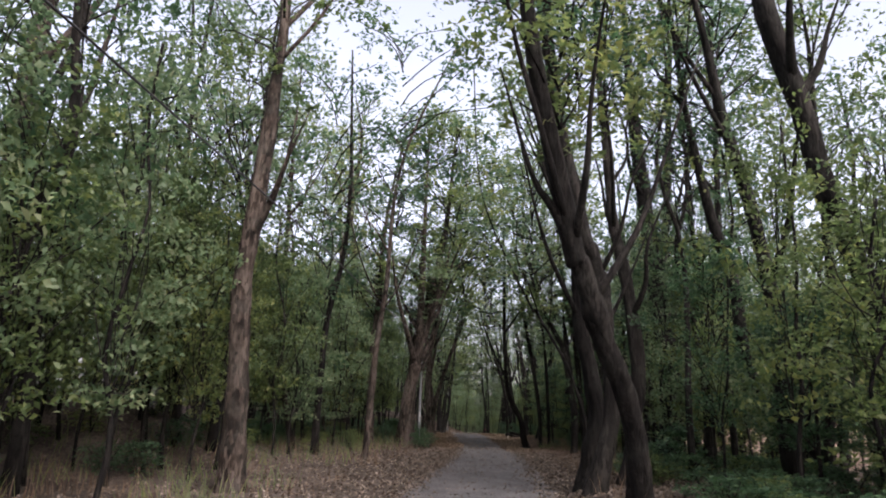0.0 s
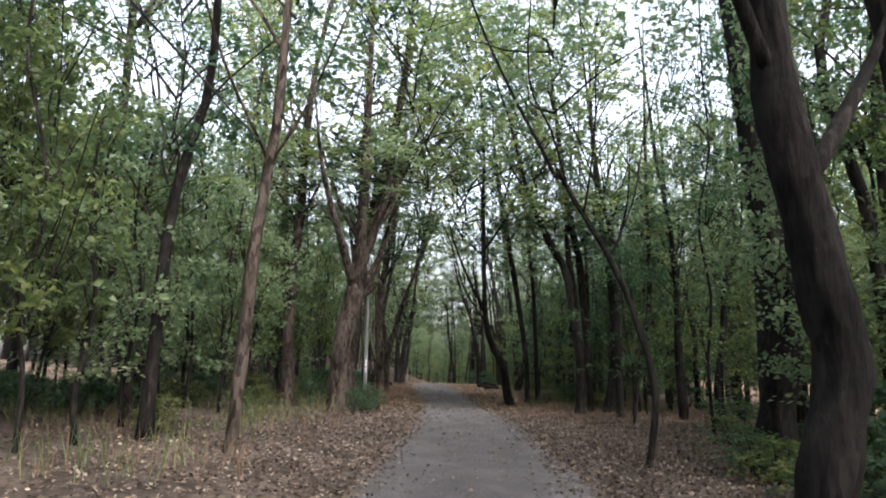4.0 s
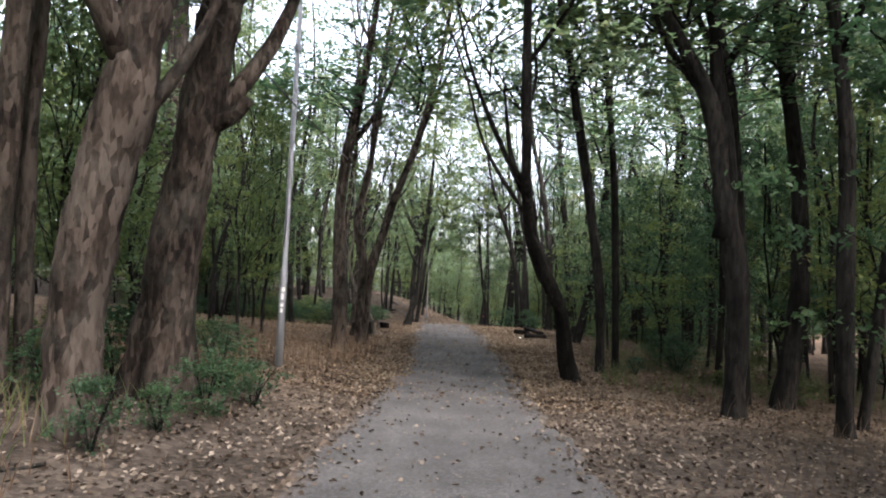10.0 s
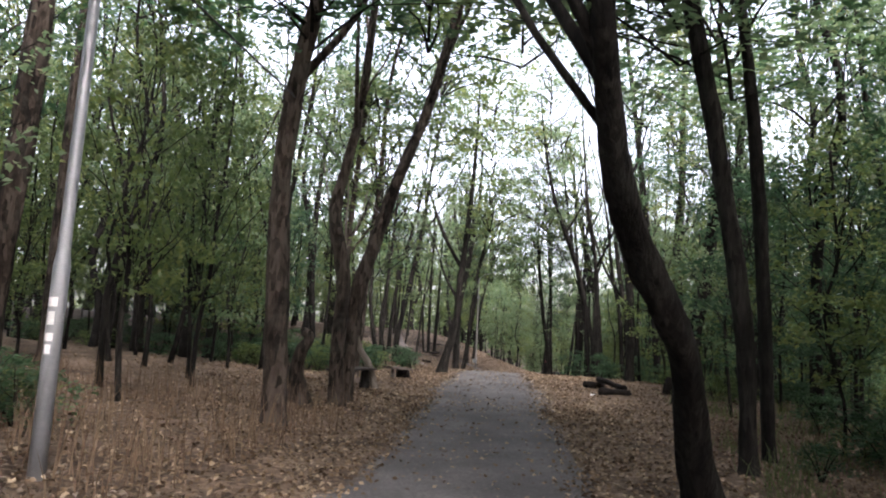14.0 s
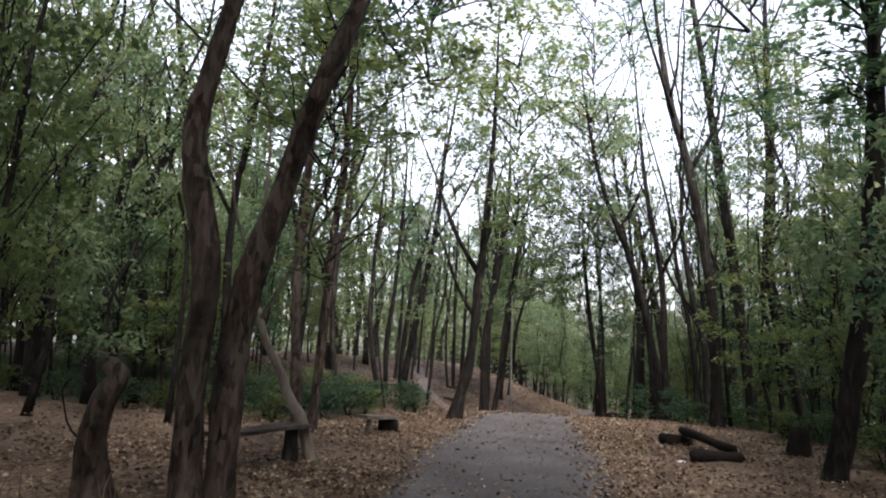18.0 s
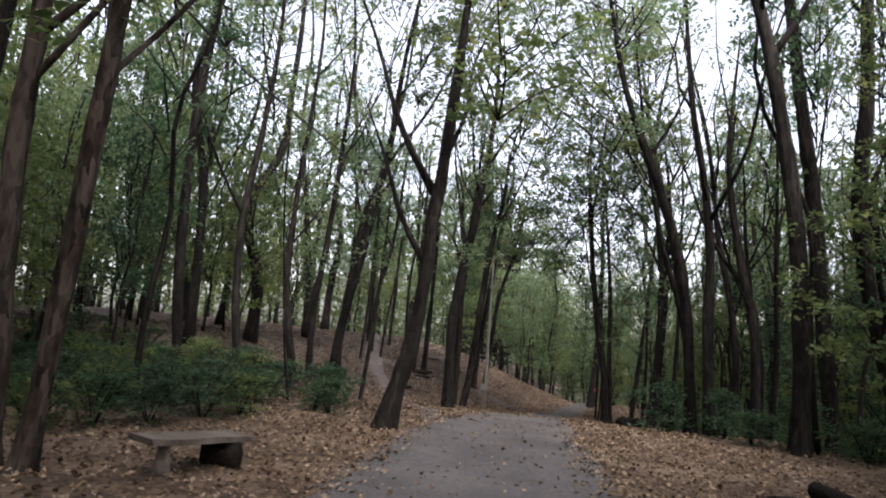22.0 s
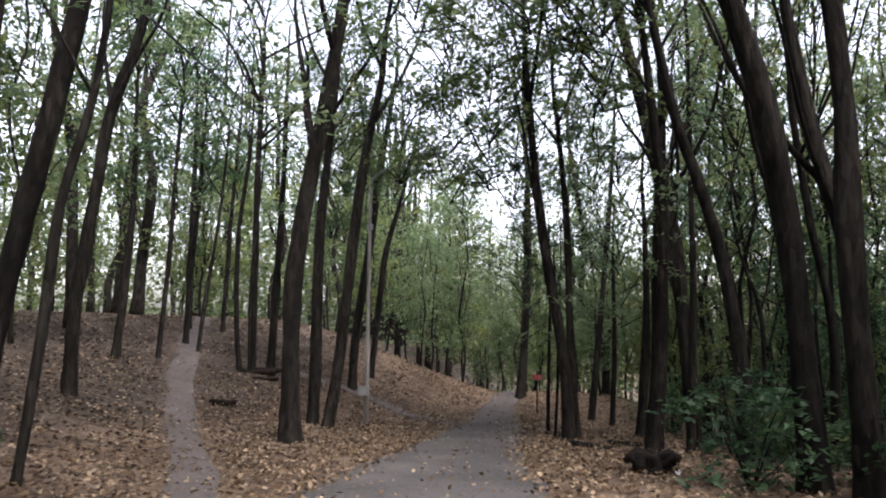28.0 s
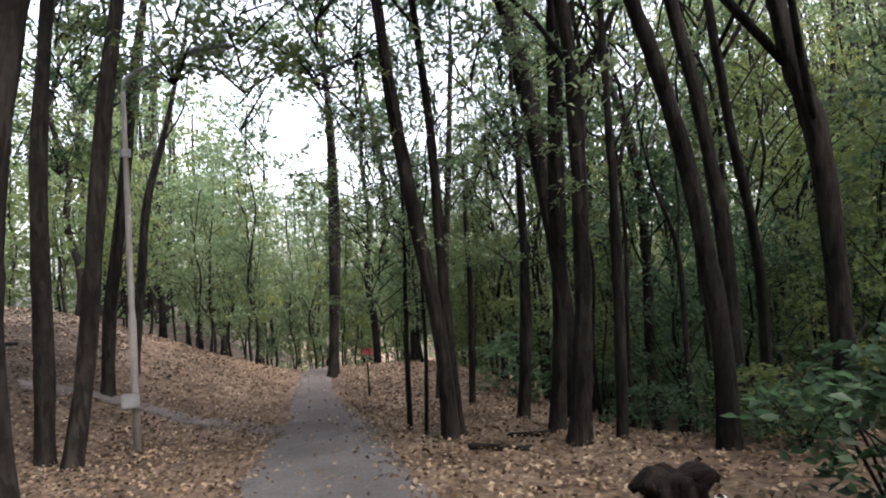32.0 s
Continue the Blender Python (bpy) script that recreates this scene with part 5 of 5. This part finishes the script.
# ---- fallen leaves, weeds and grass ----
def carpet(name, count, low, high, wide, mat, size, label, seed, on_path=0.28, calm=0.5):
    rng = np.random.default_rng(seed)
    y = rng.uniform(low, high, count * 2)
    u = rng.normal(0, wide, count * 2)
    half = np.interp(y, (-40, 0, 12, 30, 36, 40), (1.4, 1.25, 1.1, 1.1, 0.7, 0.6))
    keep = (np.abs(u) > half * rng.uniform(0.75, 1.05, count * 2)) | (rng.uniform(0, 1, count * 2) < on_path)
    y, u = y[keep][:count], u[keep][:count]
    x = centre(y) + u
    z = height(x, y) + 0.006 + 0.02 * rng.uniform(0, 1, len(x)) ** 2 + np.where(np.abs(u) < 1.3, 0.03, 0.012)
    ob = new(name, leaf_mesh(name, np.stack([x, y, z], 1), size, rng, mat, calm, 0.0, 1.5))
    return tagged(ob, label, "fallen leaves", kind="stuff")


carpet("leaf_litter", 42000, -16, 13.5, 3.4, DULL_LEAF, 0.040, "dull brown fallen leaves on the forest floor", 31, 0.09)
carpet("leaf_litter", 19000, 11.5, 22, 3.4, DEAD_LEAF, 0.040, "dry brown fallen leaves covering the ground", 34, 0.10)
carpet("leaf_litter", 56000, 20, 50, 3.8, DEAD_LEAF, 0.037, "dry ochre fallen leaves covering the clearing", 32, 0.10)


def hill_carpet(rng, count):
    x, y = rng.uniform(-17, -5, count), rng.uniform(29, 56, count)
    trail = np.interp(y, (31.0, 34.0, 37.2, 39.8, 42.5, 46.5, 54.0), (-4.1, -5.2, -7.0, -8.4, -9.6, -11.2, -13.5))
    side = np.interp(y, (40.0, 42.0, 42.5), (-2.9, -4.4, -6.0))
    keep = (np.abs(x - trail) > 0.33 * rng.uniform(0.7, 1.2, count)) & (np.abs(x - side) > 0.3 * rng.uniform(0.7, 1.2, count))
    x, y = x[keep], y[keep]
    count = len(x)
    return np.stack([x, y, height(x, y) + 0.008 + 0.02 * rng.uniform(0, 1, count)], 1)


hill_rng = np.random.default_rng(33)
tagged(new("leaf_litter", leaf_mesh("leaf_litter", hill_carpet(hill_rng, 40000), 0.04, hill_rng, DULL_LEAF, 0.5, 0.0, 1.5)), "dry brown fallen leaves covering the hill", "fallen leaves", kind="stuff")


def stalks(name, count, area, tall, mat, label, seed, lean=0.25, thick=0.006, leaves=0):
    """Upright dry stalks or grass blades: thin three-sided spikes."""
    rng = np.random.default_rng(seed)
    pts = area(rng, count)
    co, faces = [], []
    for x, y in pts:
        z = h(x, y) - 0.02
        t = tall * rng.uniform(0.4, 1.1)
        d = rng.normal(0, lean, 2) * t
        k = len(co)
        for a in (0, 2.1, 4.2):
            co.append((x + thick * math.cos(a), y + thick * math.sin(a), z))
        m = (x + d[0] * 0.4, y + d[1] * 0.4, z + t * 0.6)
        for a in (0, 2.1, 4.2):
            co.append((m[0] + thick * 0.7 * math.cos(a), m[1] + thick * 0.7 * math.sin(a), m[2]))
        co.append((x + d[0], y + d[1], z + t))
        for i in range(3):
            j = (i + 1) % 3
            faces += [(k + i, k + j, k + 3 + j, k + 3 + i), (k + 3 + i, k + 3 + j, k + 6)]
    ob = link_mesh(name, co, faces, mat, smooth=False)
    return tagged(ob, label, "weeds", kind="stuff")


def patchy(x0, x1, y0, y1, size=1.3, keep=0.05):
    def area(rng, count):
        out = []
        while len(out) < count:
            x, y = rng.uniform(x0, x1), rng.uniform(y0, y1)
            if noise.noise((x / size, y / size, 2)) > keep and abs(x - float(centre(y))) > 1.6:
                out.append((x, y))
        return out
    return area


stalks("dry_weeds", 1500, patchy(-9.5, -3.0, 9.5, 18.5, 1.3, -0.05), 0.62, DRY_STALK, "dry reddish-brown weeds beside the path", 41, 0.22, 0.006)
stalks("dry_weeds", 900, patchy(-7.5, -2.6, -12, 9.5), 0.45, DRY_STALK, "dry brown weeds on the bank", 42, 0.3, 0.006)
stalks("dry_grass", 2600, patchy(2.0, 7.5, -12, 21, 1.5, -0.1), 0.42, DRY_STALK, "dry tangled grass beside the path", 43, 0.45, 0.004)
stalks("green_weeds", 1500, patchy(-8.5, -3.2, -11, 12, 1.6, 0.0), 0.5, LEAF, "thin green weeds on the bank", 45, 0.45, 0.006)
stalks("green_grass", 2200, patchy(1.8, 7.0, 14, 24, 1.2, 0.0), 0.38, LEAF, "green grass under the trees", 44, 0.4, 0.005)

# ---- far woods ----
def far_woods(name, count, trunks, place, seed, mat, size, label):
    rng = np.random.default_rng(seed)
    p = place(rng, count)
    ob = new(name, leaf_mesh(name, p, size, rng, mat, 0.8, 0.2, 1.5, True))
    tagged(ob, label, "woods", kind="stuff")
    co, faces = [], []
    q = place(rng, trunks)
    for x, y, _ in q:
        z = h(x, y)
        r, t = rng.uniform(0.06, 0.2), rng.uniform(9, 15)
        dx, dy = rng.normal(0, 0.05, 2) * t
        k = len(co)
        for zz, rr, f in ((-0.3, r, 0), (t * 0.5, r * 0.8, 0.4), (t, r * 0.2, 1)):
            for i in range(6):
                a = i * math.pi / 3
                co.append((x + dx * f + rr * math.cos(a), y + dy * f + rr * math.sin(a), z + zz))
        for lv in (0, 1):
            for i in range(6):
                j = (i + 1) % 6
                faces.append((k + lv * 6 + i, k + lv * 6 + j, k + lv * 6 + 6 + j, k + lv * 6 + 6 + i))
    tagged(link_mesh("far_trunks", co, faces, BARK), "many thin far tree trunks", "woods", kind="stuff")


def ring(rng, n):
    """Tufts of leaves in a belt of woodland all round."""
    m = max(1, n // 60)
    a = rng.uniform(0, 2 * math.pi, m)
    r = rng.uniform(38, 85, m)
    c = np.stack([-2 + r * np.sin(a), 22 + r * 1.15 * np.cos(a), np.zeros(m)], 1)
    c[:, 2] = height(c[:, 0], c[:, 1]) + 14 * rng.uniform(0, 1, m) ** 1.2 + 0.5
    k = rng.integers(0, m, n)
    return c[k] + rng.normal(0, 1, (n, 3)) * (1.1, 1.1, 0.5)


far_woods("far_foliage", 40000, 420, ring, 51, LEAF, 0.24, "green foliage of the woods further off")


def valley(rng, n):
    """Low tufts that fill the valley beyond the clearing."""
    m = max(1, n // 50)
    c = np.stack([rng.uniform(-18, 20, m), rng.uniform(55, 84, m), np.zeros(m)], 1)
    c[:, 2] = height(c[:, 0], c[:, 1]) + 7 * rng.uniform(0, 1, m) ** 1.4 + 0.4
    k = rng.integers(0, m, n)
    return c[k] + rng.normal(0, 1, (n, 3)) * (0.9, 0.9, 0.4)


# The valley's sunlit, hazy look comes from this paler leaf colour.
far_woods("far_foliage", 20000, 90, valley, 52, LIT_LEAF, 0.17, "green foliage in the valley beyond the clearing, sun and haze in its colour")


def hilltop(rng, n):
    """Leafy tufts along the back of the hill."""
    m = max(1, n // 50)
    c = np.stack([rng.uniform(-42, -9, m), rng.uniform(46, 82, m), np.zeros(m)], 1)
    c[:, 2] = height(c[:, 0], c[:, 1]) + 6 * rng.uniform(0, 1, m) ** 1.5 + 0.3
    k = rng.integers(0, m, n)
    return c[k] + rng.normal(0, 1, (n, 3)) * (0.9, 0.9, 0.4)


far_woods("far_foliage", 22000, 60, hilltop, 53, LEAF, 0.18, "green foliage behind the hill")


def hollow(rng, n):
    """Dark tufts on the wooded slope beyond the hollow."""
    m = max(1, n // 50)
    c = np.stack([rng.uniform(9, 30, m), rng.uniform(34, 62, m), np.zeros(m)], 1)
    c[:, 2] = height(c[:, 0], c[:, 1]) + 7 * rng.uniform(0, 1, m) ** 1.2 + 0.3
    k = rng.integers(0, m, n)
    return c[k] + rng.normal(0, 1, (n, 3)) * (0.8, 0.8, 0.4)


# Shade of the hollow is put into these leaves by the darker green.
far_woods("far_foliage", 34000, 60, hollow, 54, DARK_LEAF, 0.17, "dark green foliage on the slope beyond the hollow")
